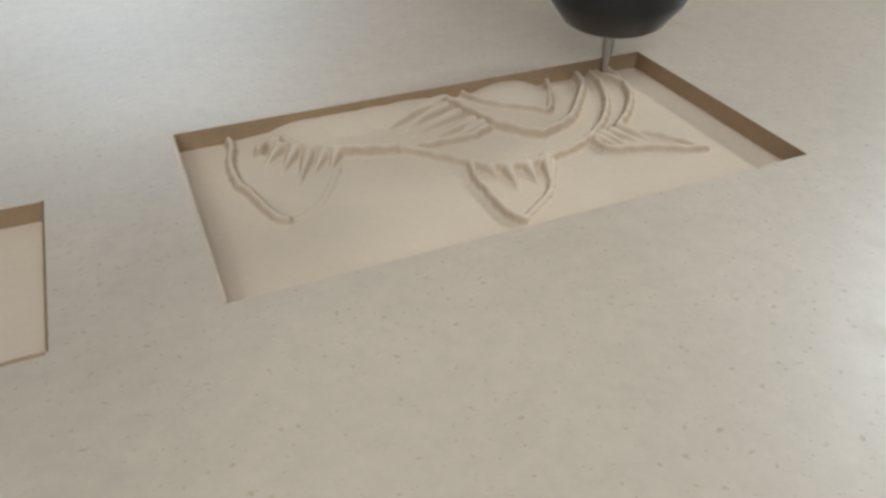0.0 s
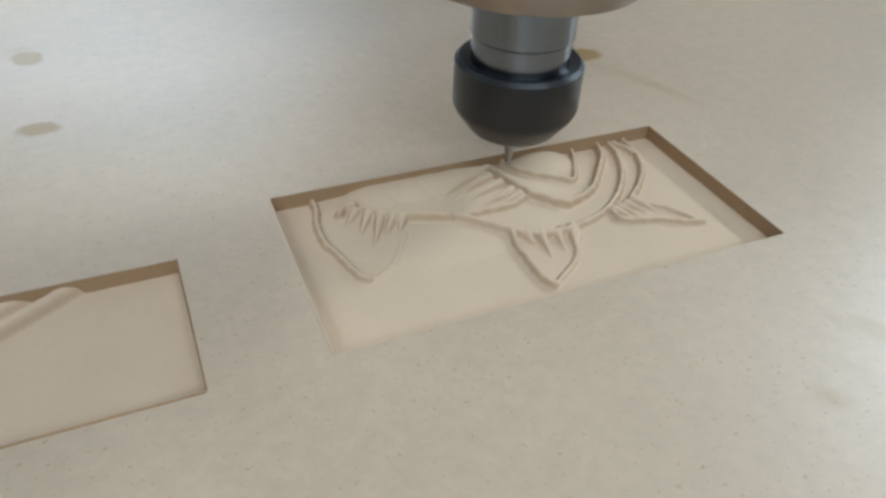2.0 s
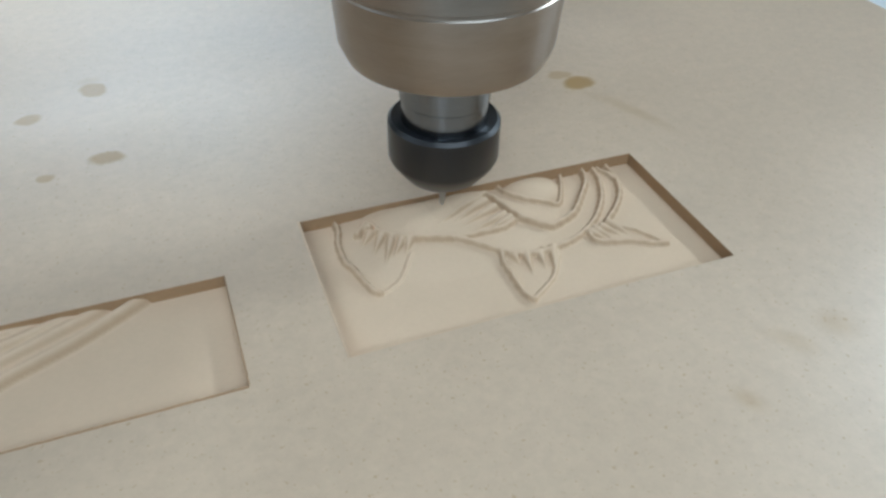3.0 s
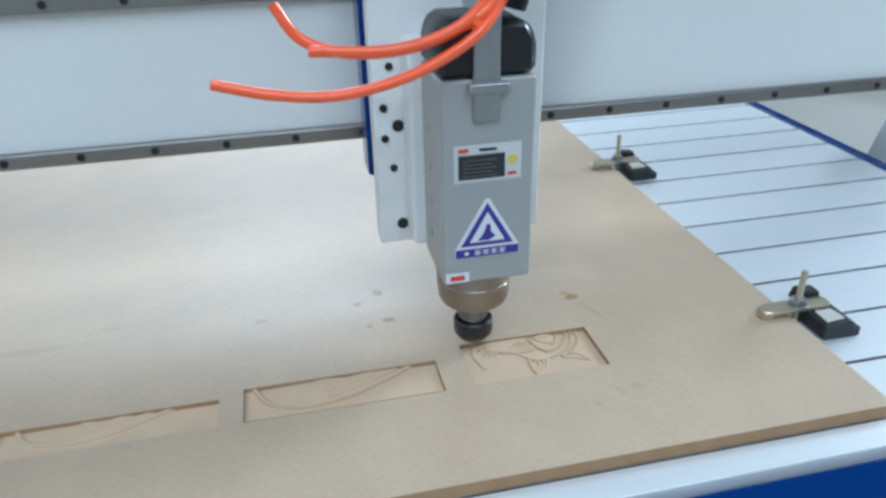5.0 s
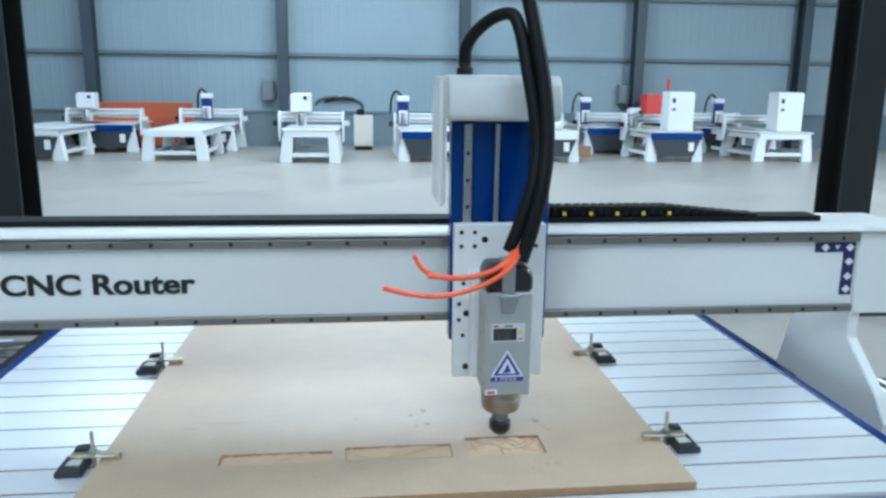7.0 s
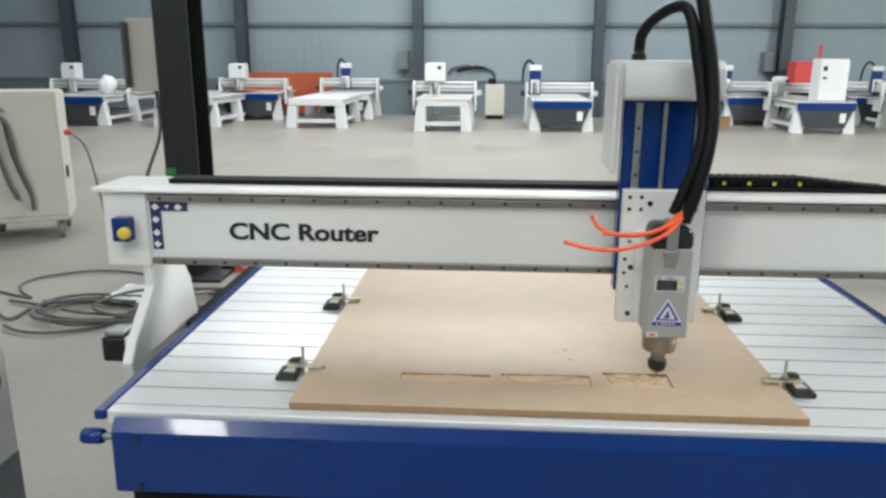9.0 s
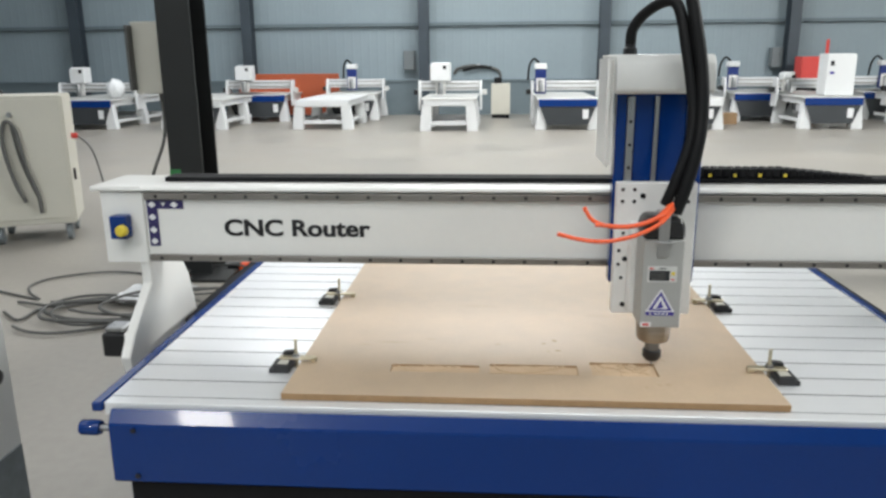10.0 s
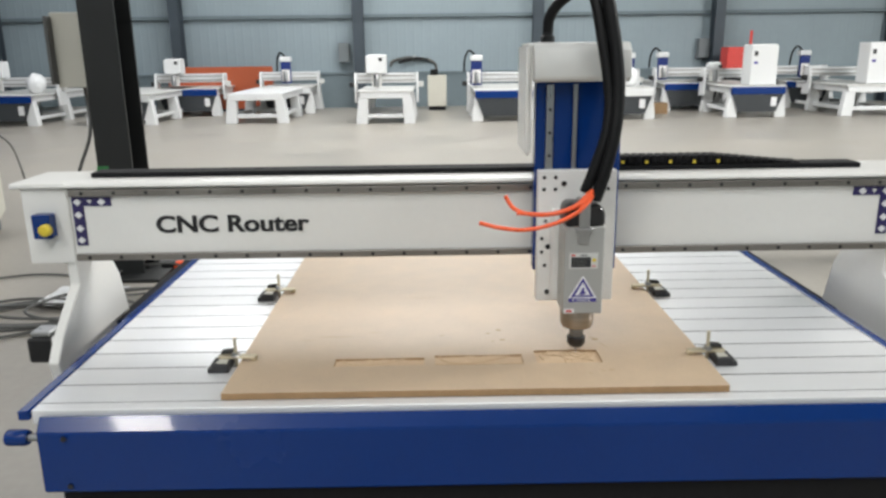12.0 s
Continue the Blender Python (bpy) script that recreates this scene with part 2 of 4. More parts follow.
def tube(points, r, seg=10, steps=8, ribs=0.0, bm=None):
    """A hose along a smooth line; ribs swells every second ring."""
    bm = bm or bmesh.new()
    line = smooth_line(points, steps)
    rings, up = [], Vector((0.13, 0.97, 0.2))
    for k, p in enumerate(line):
        way = (line[min(k + 1, len(line) - 1)] - line[max(k - 1, 0)]).normalized()
        side = way.cross(up)
        if side.length < 0.05:
            side = way.cross(Vector((1, 0, 0.1)))
        side.normalize()
        up2 = side.cross(way).normalized()
        rr = r * (1 + (ribs if k % 2 else 0))
        rings.append([bm.verts.new(p + rr * (math.cos(2 * math.pi * j / seg) * side + math.sin(2 * math.pi * j / seg) * up2)) for j in range(seg)])
    for a, b in zip(rings, rings[1:]):
        for j in range(seg):
            bm.faces.new((a[j], a[(j + 1) % seg], b[(j + 1) % seg], b[j]))
    bm.faces.new(rings[0][::-1])
    bm.faces.new(rings[-1])
    return bm


def prism(outline, a, b, plane="yz", bevel=0.0, bm=None):
    """A flat plate: an outline in one plane, from a to b along the third axis."""
    bm = bm or bmesh.new()
    put = {"yz": lambda p, h: (h, p[0], p[1]), "xz": lambda p, h: (p[0], h, p[1]), "xy": lambda p, h: (p[0], p[1], h)}[plane]
    lo = [bm.verts.new(put(p, a)) for p in outline]
    hi = [bm.verts.new(put(p, b)) for p in outline]
    n = len(outline)
    bm.faces.new(lo)
    bm.faces.new(hi[::-1])
    for k in range(n):
        bm.faces.new((lo[k], lo[(k + 1) % n], hi[(k + 1) % n], hi[k]))
    bmesh.ops.recalc_face_normals(bm, faces=bm.faces)
    if bevel:
        bmesh.ops.bevel(bm, geom=list(bm.edges), offset=bevel, segments=1, affect="EDGES", clamp_overlap=True)
    return bm


def shared(name, mesh, parent, x, y, z, rz=0):
    """A further piece on a mesh that exists."""
    ob = new(name, mesh)
    ob.parent = parent
    ob.matrix_basis = pose(x, y, z, 0, 0, rz)
    return ob


# ---- the hall ----
XW, XE, YS, YN = -15.0, 15.0, -9.0, 16.0


def hall():
    setting("floor", B((XW - 0.3, XE + 0.3, YS - 0.3, YN + 0.3, -0.2, 0.0)), FLOOR, "pale worn sealed concrete factory floor", "floor")
    # roof left open at the added lamp strips
    xs = sorted({XW - 0.3, XE + 0.3, *(v for s in ADDED_STRIPS for v in s[:2])})
    ys = sorted({YS - 0.3, YN + 0.3, *(v for s in ADDED_STRIPS for v in s[2:])})
    bm = bmesh.new()
    for x0, x1 in zip(xs, xs[1:]):
        for y0, y1 in zip(ys, ys[1:]):
            if not any(s[0] <= x0 < s[1] and s[2] <= y0 < s[3] for s in ADDED_STRIPS):
                B((x0, x1, y0, y1, ROOF, ROOF + 0.1), bm=bm)
    setting("ceiling", bm, CEIL, "grey profiled steel roof with openings for added lamp strips", "ceiling")
    # far wall: painted plinth, ribbed cladding above
    plinth = 0.76
    setting("wall_north_plinth", B((XW, XE, YN - 0.05, YN + 0.25, 0, plinth), (XW, XE, YN - 0.08, YN + 0.2, plinth - 0.03, plinth + 0.02)), BAND, "grey-blue painted lower wall", "wall")
    bm = bmesh.new()
    step, x, row = 0.19, XW, []
    while x < XE:
        row += [(x, 0.0), (x + 0.13, 0.0), (x + 0.145, -0.0025), (x + 0.175, -0.0025)]
        x += step
    lo = [bm.verts.new((px, YN + py, plinth)) for px, py in row]
    hi = [bm.verts.new((px, YN + py, ROOF)) for px, py in row]
    for k in range(len(row) - 1):
        bm.faces.new((lo[k], lo[k + 1], hi[k + 1], hi[k]))
    back = B((XW, XE, YN + 0.03, YN + 0.2, plinth, ROOF), bm=bm)
    setting("wall_north", back, SHEET, "pale blue-grey ribbed metal cladding", "wall")
    for z in (1.98, 3.3, 4.6):
        setting("trim_girt", B((XW, XE, YN - 0.10, YN - 0.022, z - 0.035, z + 0.035)), BAND, "grey horizontal steel wall rail", "wall rail")
    for x in (-13.6, -9.72, -5.75, -1.80, 2.13, 6.08, 10.0, 13.9):
        bm = B((x - 0.11, x + 0.11, YN - 0.42, YN - 0.40, 0, ROOF), (x - 0.11, x + 0.11, YN - 0.14, YN - 0.12, 0, ROOF), (x - 0.012, x + 0.012, YN - 0.40, YN - 0.14, 0, ROOF))
        setting("wall_column", bm, GIRDER, "dark blue-grey steel column against the wall", "column")
    for name, box in (("wall_west", (XW - 0.3, XW, YS, YN, 0, ROOF)), ("wall_east", (XE, XE + 0.3, YS, YN, 0, ROOF))):
        setting(name, B(box), SHEET, "pale metal-clad side wall", "wall")
    setting("wall_south", B((XW, XE, YS - 0.3, YS, 0, ROOF)), SHEET, "pale metal-clad rear wall", "wall")


def steel_column(x, y, name):
    """Charcoal I-section standing free in the hall."""
    w, d = 0.095, 0.118
    col = thing(name, x, y, 0, "charcoal painted steel I-column on the hall floor", "column", "hall columns", "structure")
    part("flange", B((-w, w, -d, -d + 0.016, 0.02, ROOF)), COLUMN, col)
    part("flange", B((-w, w, d - 0.016, d, 0.02, ROOF)), COLUMN, col)
    part("web", B((-0.008, 0.008, -d + 0.016, d - 0.016, 0.02, ROOF)), COLUMN, col)
    if x < 0:
        part("tape_mark", B((-w - 0.003, -w + 0.06, -d - 0.003, -d - 0.0005, 0.60, 0.64)), GREEN, col, "scrap of green tape")
    part("base_plate", B((-0.22, 0.22, -0.24, 0.24, 0, 0.02), bevel=0.003), COLUMN, col)


hall()
steel_column(-1.94, 3.0, "steel_column")
steel_column(2.63, 3.0, "steel_column")

# ---- the router table in front ----
TOP = 0.72           # top of the board
BED = 0.709          # top of the bed
BX0, BX1, BY0, BY1 = -0.798, 0.637, -0.178, 2.08


def machine_base():
    base = thing("router_table", 0, 0, 0, "blue and white CNC router table with slotted aluminium bed", "router table")
    pitch, gap = 0.0655, 0.0036
    y, mesh, n = BY0 + 0.0260, None, 0
    part("front_rail", B((BX0, BX1, BY0, BY0 + 0.0240, BED - 0.022, BED), bevel=0.0006), ALU, base, "bare aluminium front edge of the bed")
    while y < BY1 - pitch:
        if mesh is None:
            bm = B((0, BX1 - BX0, 0, pitch - gap, -0.02, 0))
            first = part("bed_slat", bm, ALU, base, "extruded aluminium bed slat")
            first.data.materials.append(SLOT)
            # faces along the slots take the darker slot grey, so the gaps read dark
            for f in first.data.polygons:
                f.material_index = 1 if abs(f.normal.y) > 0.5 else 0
            first.matrix_basis = pose(BX0, y, BED)
            mesh = first.data
        else:
            shared("bed_slat", mesh, base, BX0, y, BED)
        y, n = y + pitch, n + 1
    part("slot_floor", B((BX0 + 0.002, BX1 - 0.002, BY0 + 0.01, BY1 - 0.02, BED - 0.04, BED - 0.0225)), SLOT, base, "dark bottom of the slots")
    for x0, x1 in ((BX0 - 0.019, BX0 - 0.0015), (BX1 + 0.0015, BX1 + 0.019)):
        part("edge_strip", B((x0, x1, BY0 - 0.006, BY1, BED - 0.014, BED + 0.002), bevel=0.002), BLUE, base, "blue enamelled side strip")
        part("side_frame", B((x0 + (0.03 if x0 < 0 else -0.05), x1 + (0.05 if x0 < 0 else -0.03), BY0 + 0.03, BY1, BED - 0.30, BED - 0.052), bevel=0.003), BLUE_DARK, base)
    # front skirt with a sloping top edge
    sk = prism([(BY0 - 0.004, BED - 0.006), (BY0 - 0.0194, BED - 0.030), (BY0 - 0.0214, BED - 0.130), (BY0 + 0.0, BED - 0.136), (BY0 + 0.02, BED - 0.13), (BY0 + 0.02, BED - 0.024), (BY0 - 0.003, BED - 0.024)], BX0 + 0.012, BX1 - 0.012, "yz", bevel=0.0025)
    skirt = part("front_skirt", sk, BLUE, base, "deep blue enamelled front panel")
    bolt = None
    for x in (BX0 + 0.055, BX1 - 0.055):
        for z in (BED - 0.037, BED - 0.118):
            if bolt is None:
                bolt = part("bolt", lathe([(0.004, 0), (0.0045, 0.001), (0.004, 0.003)], 10, "y", (0, -0.003, 0)), BLACK, skirt)
                bolt.matrix_basis = pose(x, BY0 - 0.0219, z)
            else:
                shared("bolt", bolt.data, skirt, x, BY0 - 0.0219, z)
    knob = part("stop_buffer", lathe([(0.011, 0), (0.013, 0.003), (0.013, 0.03), (0.011, 0.034)], 20, "x", (-0.845, BY0 + 0.005, BED - 0.048)), BLUE, base, "blue end buffer", smooth=True)
    part("buffer_pin", lathe([(0.006, 0), (0.006, 0.03)], 12, "x", (-0.812, BY0 + 0.005, BED - 0.048)), STEEL, knob)
    part("apron", B((BX0 + 0.03, BX1 - 0.03, BY0 + 0.0, BY0 + 0.03, 0.16, BED - 0.137)), MATT, base, "black lower front panel")
    for x in (BX0 + 0.06, BX1 - 0.06):
        for y in (BY0 + 0.1, 1.0, BY1 - 0.15):
            part("leg", prism([(x - 0.05, BED - 0.31), (x + 0.05, BED - 0.31), (x + 0.075, 0.02), (x - 0.075, 0.02)], y - 0.06, y + 0.06, "xz", bevel=0.004), WHITE_CAST, base, "white welded leg")
            part("foot", lathe([(0.03, 0), (0.03, 0.012), (0.012, 0.016), (0.012, 0.02)], 16, "z", (x, y, 0)), BLACK, base)
    for x0, x1 in ((BX0 + 0.04, BX0 + 0.1), (BX1 - 0.1, BX1 - 0.04)):
        part("long_beam", B((x0, x1, BY0 + 0.05, BY1 - 0.05, BED - 0.31, BED - 0.05)), BLUE_DARK, base)
    for s, x in ((-1, BX0 - 0.034), (1, BX1 + 0.034)):
        part("rack", B((x - 0.013, x + 0.013, 0.05, BY1 - 0.05, BED - 0.09, BED - 0.055)), RAIL, base, "dark steel rack beside the bed")
        part("cable_trough", B((x - 0.045, x - 0.015, 0.30, BY1 - 0.1, BED - 0.075, BED - 0.03), bevel=0.003) if s < 0 else B((x + 0.015, x + 0.045, 0.30, BY1 - 0.1, BED - 0.075, BED - 0.03), bevel=0.003), MATT, base, "black cable trough along the bed")
    return base


machine_base()


# ---- gantry ----
GX0, GX1 = -0.862, 0.704


def sign_text(parent, words, x, y, z, size, mat, width):
    cu = bpy.data.curves.new("lettering", "FONT")
    cu.body, cu.size, cu.extrude, cu.offset = words, size, 0.0004, size * 0.022
    ob = new("lettering", cu)
    cu.materials.append(mat)
    bpy.context.view_layer.update()
    k = width / ob.dimensions.x
    ob.parent = parent
    ob.matrix_basis = pose(x, y, z, 90) @ Matrix.Diagonal((k, 1, 1, 1))
    return ob


def corner_badge(parent, x, z, s):
    """Violet printed corner band with pale diamonds."""
    y = 0.1565
    badge = part("corner_badge", prism([(x, z), (x + s * 0.074, z), (x + s * 0.074, z - 0.017), (x + s * 0.021, z - 0.017), (x + s * 0.021, z - 0.093), (x, z - 0.093)], y, y + 0.0012, "xz"), BADGE, parent, "dark violet corner print with pale motifs")
    for u, w in ((0.011, 0.009), (0.056, 0.009), (0.010, 0.034), (0.010, 0.060), (0.010, 0.083)):
        cx, cz = x + s * u, z - w
        part("motif", prism([(cx - 0.008, cz), (cx, cz + 0.007), (cx + 0.008, cz), (cx, cz - 0.007)], y - 0.0012, y - 0.0002, "xz"), PRINT_WHITE, badge)
    cx, cz = x + s * 0.034, z - 0.009
    part("motif", prism([(cx - 0.005, cz + 0.004), (cx + 0.005, cz + 0.004), (cx, cz - 0.004)], y - 0.0012, y - 0.0002, "xz"), GREYWHITE, badge)


def gantry():
    g = thing("gantry", 0, 0.2, TOP, "white gantry beam with steel guide rails across the bed", "gantry")
    g.matrix_basis = pose(0, 0, TOP)
    beam = part("beam", B((GX0, GX1, 0.1585, 0.24, 0.136, 0.276), bevel=0.003), WHITE, g, "white enamelled box beam")
    part("top_cover", prism([(0.150, 0.277), (0.147, 0.280), (0.152, 0.2845), (0.18, 0.287), (0.262, 0.287), (0.262, 0.277)], GX0 - 0.06, GX1 + 0.06, "yz", bevel=0.001), WHITE, g, "glossy white top cover")
    hole = None
    for z in (0.267, 0.1425):
        rail = part("guide_rail", B((GX0 + 0.004, GX1 - 0.004, 0.149, 0.158, z - 0.0065, z + 0.0065), bevel=0.0015), RAIL, g, "dark steel linear guide rail")
        x = GX0 + 0.03
        while x < GX1 - 0.02:
            if hole is None:
                hole = part("rail_bolt", lathe([(0.0035, 0), (0.0035, 0.002), (0.002, 0.0022)], 8, "y", (0, -0.001, 0)), BLACK, rail)
                hole.matrix_basis = pose(x, 0.149, z)
            else:
                shared("rail_bolt", hole.data, rail, x, 0.149, z)
            x += 0.06
    sign_text(g, "CNC Router", -0.7036, 0.1575, 0.1885, 0.0455, INK, 0.290)
    sign_text(g, "CNC Router", -0.7024, 0.1572, 0.1885, 0.0455, INK, 0.290)
    corner_badge(g, GX0 + 0.006, 0.2585, 1)
    corner_badge(g, GX1 - 0.006, 0.2585, -1)
    for s, x in ((-1, GX0), (1, GX1)):
        # shaped cheek plate that carries the beam
        outline = [(0.166, 0.270), (0.31, 0.270), (0.315, 0.10), (0.345, 0.055), (0.372, -0.035), (0.36, -0.16), (0.08, -0.16), (0.045, -0.03), (0.075, 0.01), (0.165, 0.085), (0.165, 0.13), (0.166, 0.134)]
        a, b = (x - 0.024, x - 0.004) if s < 0 else (x + 0.004, x + 0.024)
        cheek = part("cheek_plate", prism(outline, a, b, "yz", bevel=0.003), WHITE, g, "white cast side plate")
        e0, e1 = (x - 0.088, x - 0.001) if s < 0 else (x + 0.001, x + 0.088)
        part("end_cover", B((e0, e1, 0.158, 0.29, 0.130, 0.2755), bevel=0.002, seg=2), WHITE, g, "white end cover")
        p0, p1 = (e0 - 0.016, b + 0.004) if s < 0 else (a - 0.004, e1 + 0.016)
        part("top_plate", B((p0, p1, 0.150, 0.30, 0.2762, 0.2862), bevel=0.002), WHITE, g, "thin white plate over the beam end")
        mx = a - 0.128 if s < 0 else b + 0.058
        motor = part("drive_motor", B((mx + 0.024, mx + 0.076, 0.165, 0.220, -0.080, -0.028), bevel=0.004), BLACK, g, "black stepper motor")
        part("gearbox", B((min(mx + 0.0765, b), max(mx + 0.0235, a), 0.158, 0.226, -0.085, -0.022), bevel=0.004), WHITE, g, "white gearbox housing")
        part("motor_cap", B((mx + 0.030, mx + 0.070, 0.170, 0.216, -0.0275, -0.016), bevel=0.003), STEEL, motor)
        part("motor_cable", tube([(mx + 0.035, 0.22, -0.05), (mx + 0.03, 0.29, -0.07), (mx + 0.01, 0.37, -0.2), (mx + 0.02, 0.45, -0.45), (mx, 0.6, -0.70)], 0.005, 8), CABLE, motor)
    # switch on the end cover
    box = part("switch_plate", B((-0.924, -0.890, 0.132, 0.1575, 0.184, 0.230), bevel=0.002), BLUE, g, "blue switch plate")
    part("switch_knob", lathe([(0.010, 0), (0.012, -0.003), (0.0115, -0.012), (0.008, -0.015)], 20, "y", (-0.896, 0.132, 0.203)), YELLOW, box, "yellow turning knob", smooth=True)
    # cable tray with chain on the back of the beam
    part("cable_tray", B((-0.835, GX1 - 0.045, 0.205, 0.255, 0.2875, 0.2965)), MATT, g, "black cable tray")
    link = None
    for k in range(30):
        x = 0.08 + k * 0.0155
        z = 0.2967
        h = 0.019 if k < 20 else 0.019 - 0.0016 * (k - 19)
        if link is None:
            link = part("chain_link", B((0, 0.0135, 0.21, 0.25, 0, 0.0185), (0.004, 0.0095, 0.208, 0.21, 0.004, 0.013), bevel=0.002), MATT, g, "black plastic drag chain link")
            link.matrix_basis = pose(x, 0, z)
        else:
            ob = shared("chain_link", link.data, g, x, 0, z)
            ob.scale = (1, 1, max(0.2, h / 0.019))
        if k % 3 == 1 and k < 22:
            part("chain_mark", B((x + 0.003, x + 0.009, 0.206, 0.2078, z + 0.003, z + 0.009)), YELLOW, g)
    return g


gantry()


# ---- carriage with spindle: origin on the spindle axis at the board's top ----
def carriage():
    c = thing("spindle_carriage", 0.098, -0.004, TOP, "moving spindle carriage with grey square spindle, hoses and blue slide", "spindle carriage")
    y0 = 0.004
    part("slide_plate", B((-0.066, 0.086, 0.092 + y0, 0.124 + y0, 0.122, 0.462), bevel=0.002), BLUE, c, "blue slide housing")
    for z in (0.267, 0.1425):
        part("guide_block", B((-0.06, -0.01, 0.124 + y0, 0.141 + y0, z - 0.012, z + 0.012), (0.015, 0.062, 0.124 + y0, 0.141 + y0, z - 0.012, z + 0.012)), STEEL, c)
    for x in (-0.042, 0.060):
        rail = part("vertical_rail", B((x - 0.0065, x + 0.0065, 0.083 + y0, 0.0915 + y0, 0.20, 0.458), bevel=0.001), STEEL, c, "vertical steel guide rail")
        for z in (0.335, 0.375, 0.415):
            part("rail_bolt", lathe([(0.003, 0), (0.003, 0.002)], 8, "y", (x, 0.0815 + y0, z)), BLACK, rail)
    part("ball_screw", lathe([(0.0042, 0.20), (0.0042, 0.458)], 14, "z", (0.0015, 0.083 + y0, 0)), STEEL, c, "steel ball screw")
    box = part("drive_housing", prism([(0.062, 0.463), (0.055, 0.47), (0.062, 0.515), (0.075, 0.528), (0.20, 0.528), (0.205, 0.463)], -0.074, 0.090, "yz", bevel=0.003), GREYWHITE, c, "pale grey drive housing", smooth=True)
    part("side_cover", B((-0.086, -0.0745, 0.075, 0.20, 0.335, 0.527), bevel=0.006, seg=2), WHITE, c, "white side cover")
    part("cable_gland", lathe([(0.012, 0.528), (0.012, 0.538), (0.009, 0.54), (0.009, 0.552)], 16, "z", (-0.049, 0.09, 0)), BLACK, box, "black cable gland")
    # white tool plate with bolts
    plate = part("tool_plate", B((-0.063, 0.075, 0.060 + y0, 0.082 + y0, 0.073, 0.3115), bevel=0.001), PLATE, c, "pale milled tool plate")
    bolt = None
    for x, z, big in ((-0.053, 0.30, 0), (-0.033, 0.30, 0), (-0.053, 0.279, 0), (-0.033, 0.279, 0), (-0.018, 0.289, 1), (0.060, 0.279, 0), (0.060, 0.30, 0), (0.042, 0.30, 0), (-0.049, 0.222, 0), (-0.055, 0.19, 0), (-0.044, 0.175, 1), (-0.055, 0.165, 0), (-0.049, 0.14, 0), (-0.044, 0.090, 1)):
        if bolt is None:
            bolt = part("bolt", lathe([(0.0032, 0), (0.0032, 0.0014), (0.0018, 0.0015), (0.0018, 0.0008)], 10, "y", (0, -0.0012, 0)), BLACK, plate)
            bolt.matrix_basis = pose(x, 0.0598 + y0, z)
        else:
            o = shared("bolt", bolt.data, plate, x, 0.0598 + y0, z)
            o.scale = (1.5, 1, 1.5) if big else (1, 1, 1)
    part("clamp_block", B((-0.04, 0.034, 0.026 + y0, 0.0595 + y0, 0.085, 0.245), bevel=0.002), PLATE, c, "aluminium spindle mount")
    # square motor body with fins on its flanks
    body = part("spindle_body", B((-0.0308, 0.0352, -0.034, 0.026 + y0, 0.082, 0.233), bevel=0.0015), BODY, c, "grey anodised square motor body")
    for z in (0.108, 0.135, 0.162, 0.19):
        part("side_bolt", lathe([(0.0025, 0), (0.0025, 0.001)], 8, "x", (-0.0318, 0.005, z)), STEEL, body)
    cap = prism([(-0.0308, 0.234), (0.0352, 0.234), (0.0352, 0.257), (0.028, 0.269), (-0.024, 0.269), (-0.0308, 0.257)], -0.033, 0.03, "xz", bevel=0.004)
    top = part("motor_cap", cap, BLACK, c, "black plastic fan cap", smooth=True)
    part("cable_bracket", B((-0.009, 0.009, -0.037, -0.0335, 0.205, 0.279), (-0.009, 0.009, -0.037, -0.005, 0.276, 0.279), bevel=0.0008), STEEL, top, "bent steel bracket")
    part("cross_bar", B((-0.014, 0.014, -0.042, -0.0372, 0.225, 0.232), bevel=0.001), STEEL, top)
    yf = -0.0342
    label = part("rating_label", B((-0.024, 0.024, yf - 0.0005, yf, 0.166, 0.193)), GREYWHITE, body, "pale label with dark window")
    label.matrix_basis = pose(0.0015, 0, -0.004)
    part("label_window", B((-0.021, 0.012, yf - 0.0011, yf - 0.0006, 0.1685, 0.186)), SCREEN, label)
    part("label_mark", B((-0.021, -0.014, yf - 0.0011, yf - 0.0006, 0.1882, 0.1908)), RED, label)
    part("label_mark", B((0.0145, 0.0205, yf - 0.0011, yf - 0.0006, 0.178, 0.1835)), YELLOW, label)
    part("label_mark", B((0.0145, 0.0205, yf - 0.0011, yf - 0.0006, 0.1695, 0.1715)), RED, label)
    part("label_mark", B((-0.006, 0.006, yf - 0.0011, yf - 0.0006, 0.1885, 0.1903)), INK, label)
    for k in range(5):
        part("label_line", B((-0.018, 0.006 - 0.003 * (k % 2), yf - 0.0016, yf - 0.0012, 0.1705 + 0.0028 * k, 0.1712 + 0.0028 * k)), CABLE, label)

    def tri(h0, h1, w):
        return [(-w, h0), (w, h0), (0, h1)]
    sign = part("warning_sign", prism([(-0.0238, 0.1115), (0.0238, 0.1115), (0.0238, 0.1185), (0.0015, 0.1565), (-0.0015, 0.1565), (-0.0238, 0.1185)], yf - 0.0004, yf, "xz"), PRINT_WHITE, body, "white and violet triangular warning sticker")
    sign.matrix_basis = pose(0.0015, 0, -0.008)
    part("sign_triangle", prism(tri(0.1205, 0.1535, 0.0195), yf - 0.0008, yf - 0.0005, "xz"), PURPLE, sign)
    part("sign_field", prism(tri(0.1235, 0.1465, 0.0130), yf - 0.0012, yf - 0.0009, "xz"), PRINT_WHITE, sign)
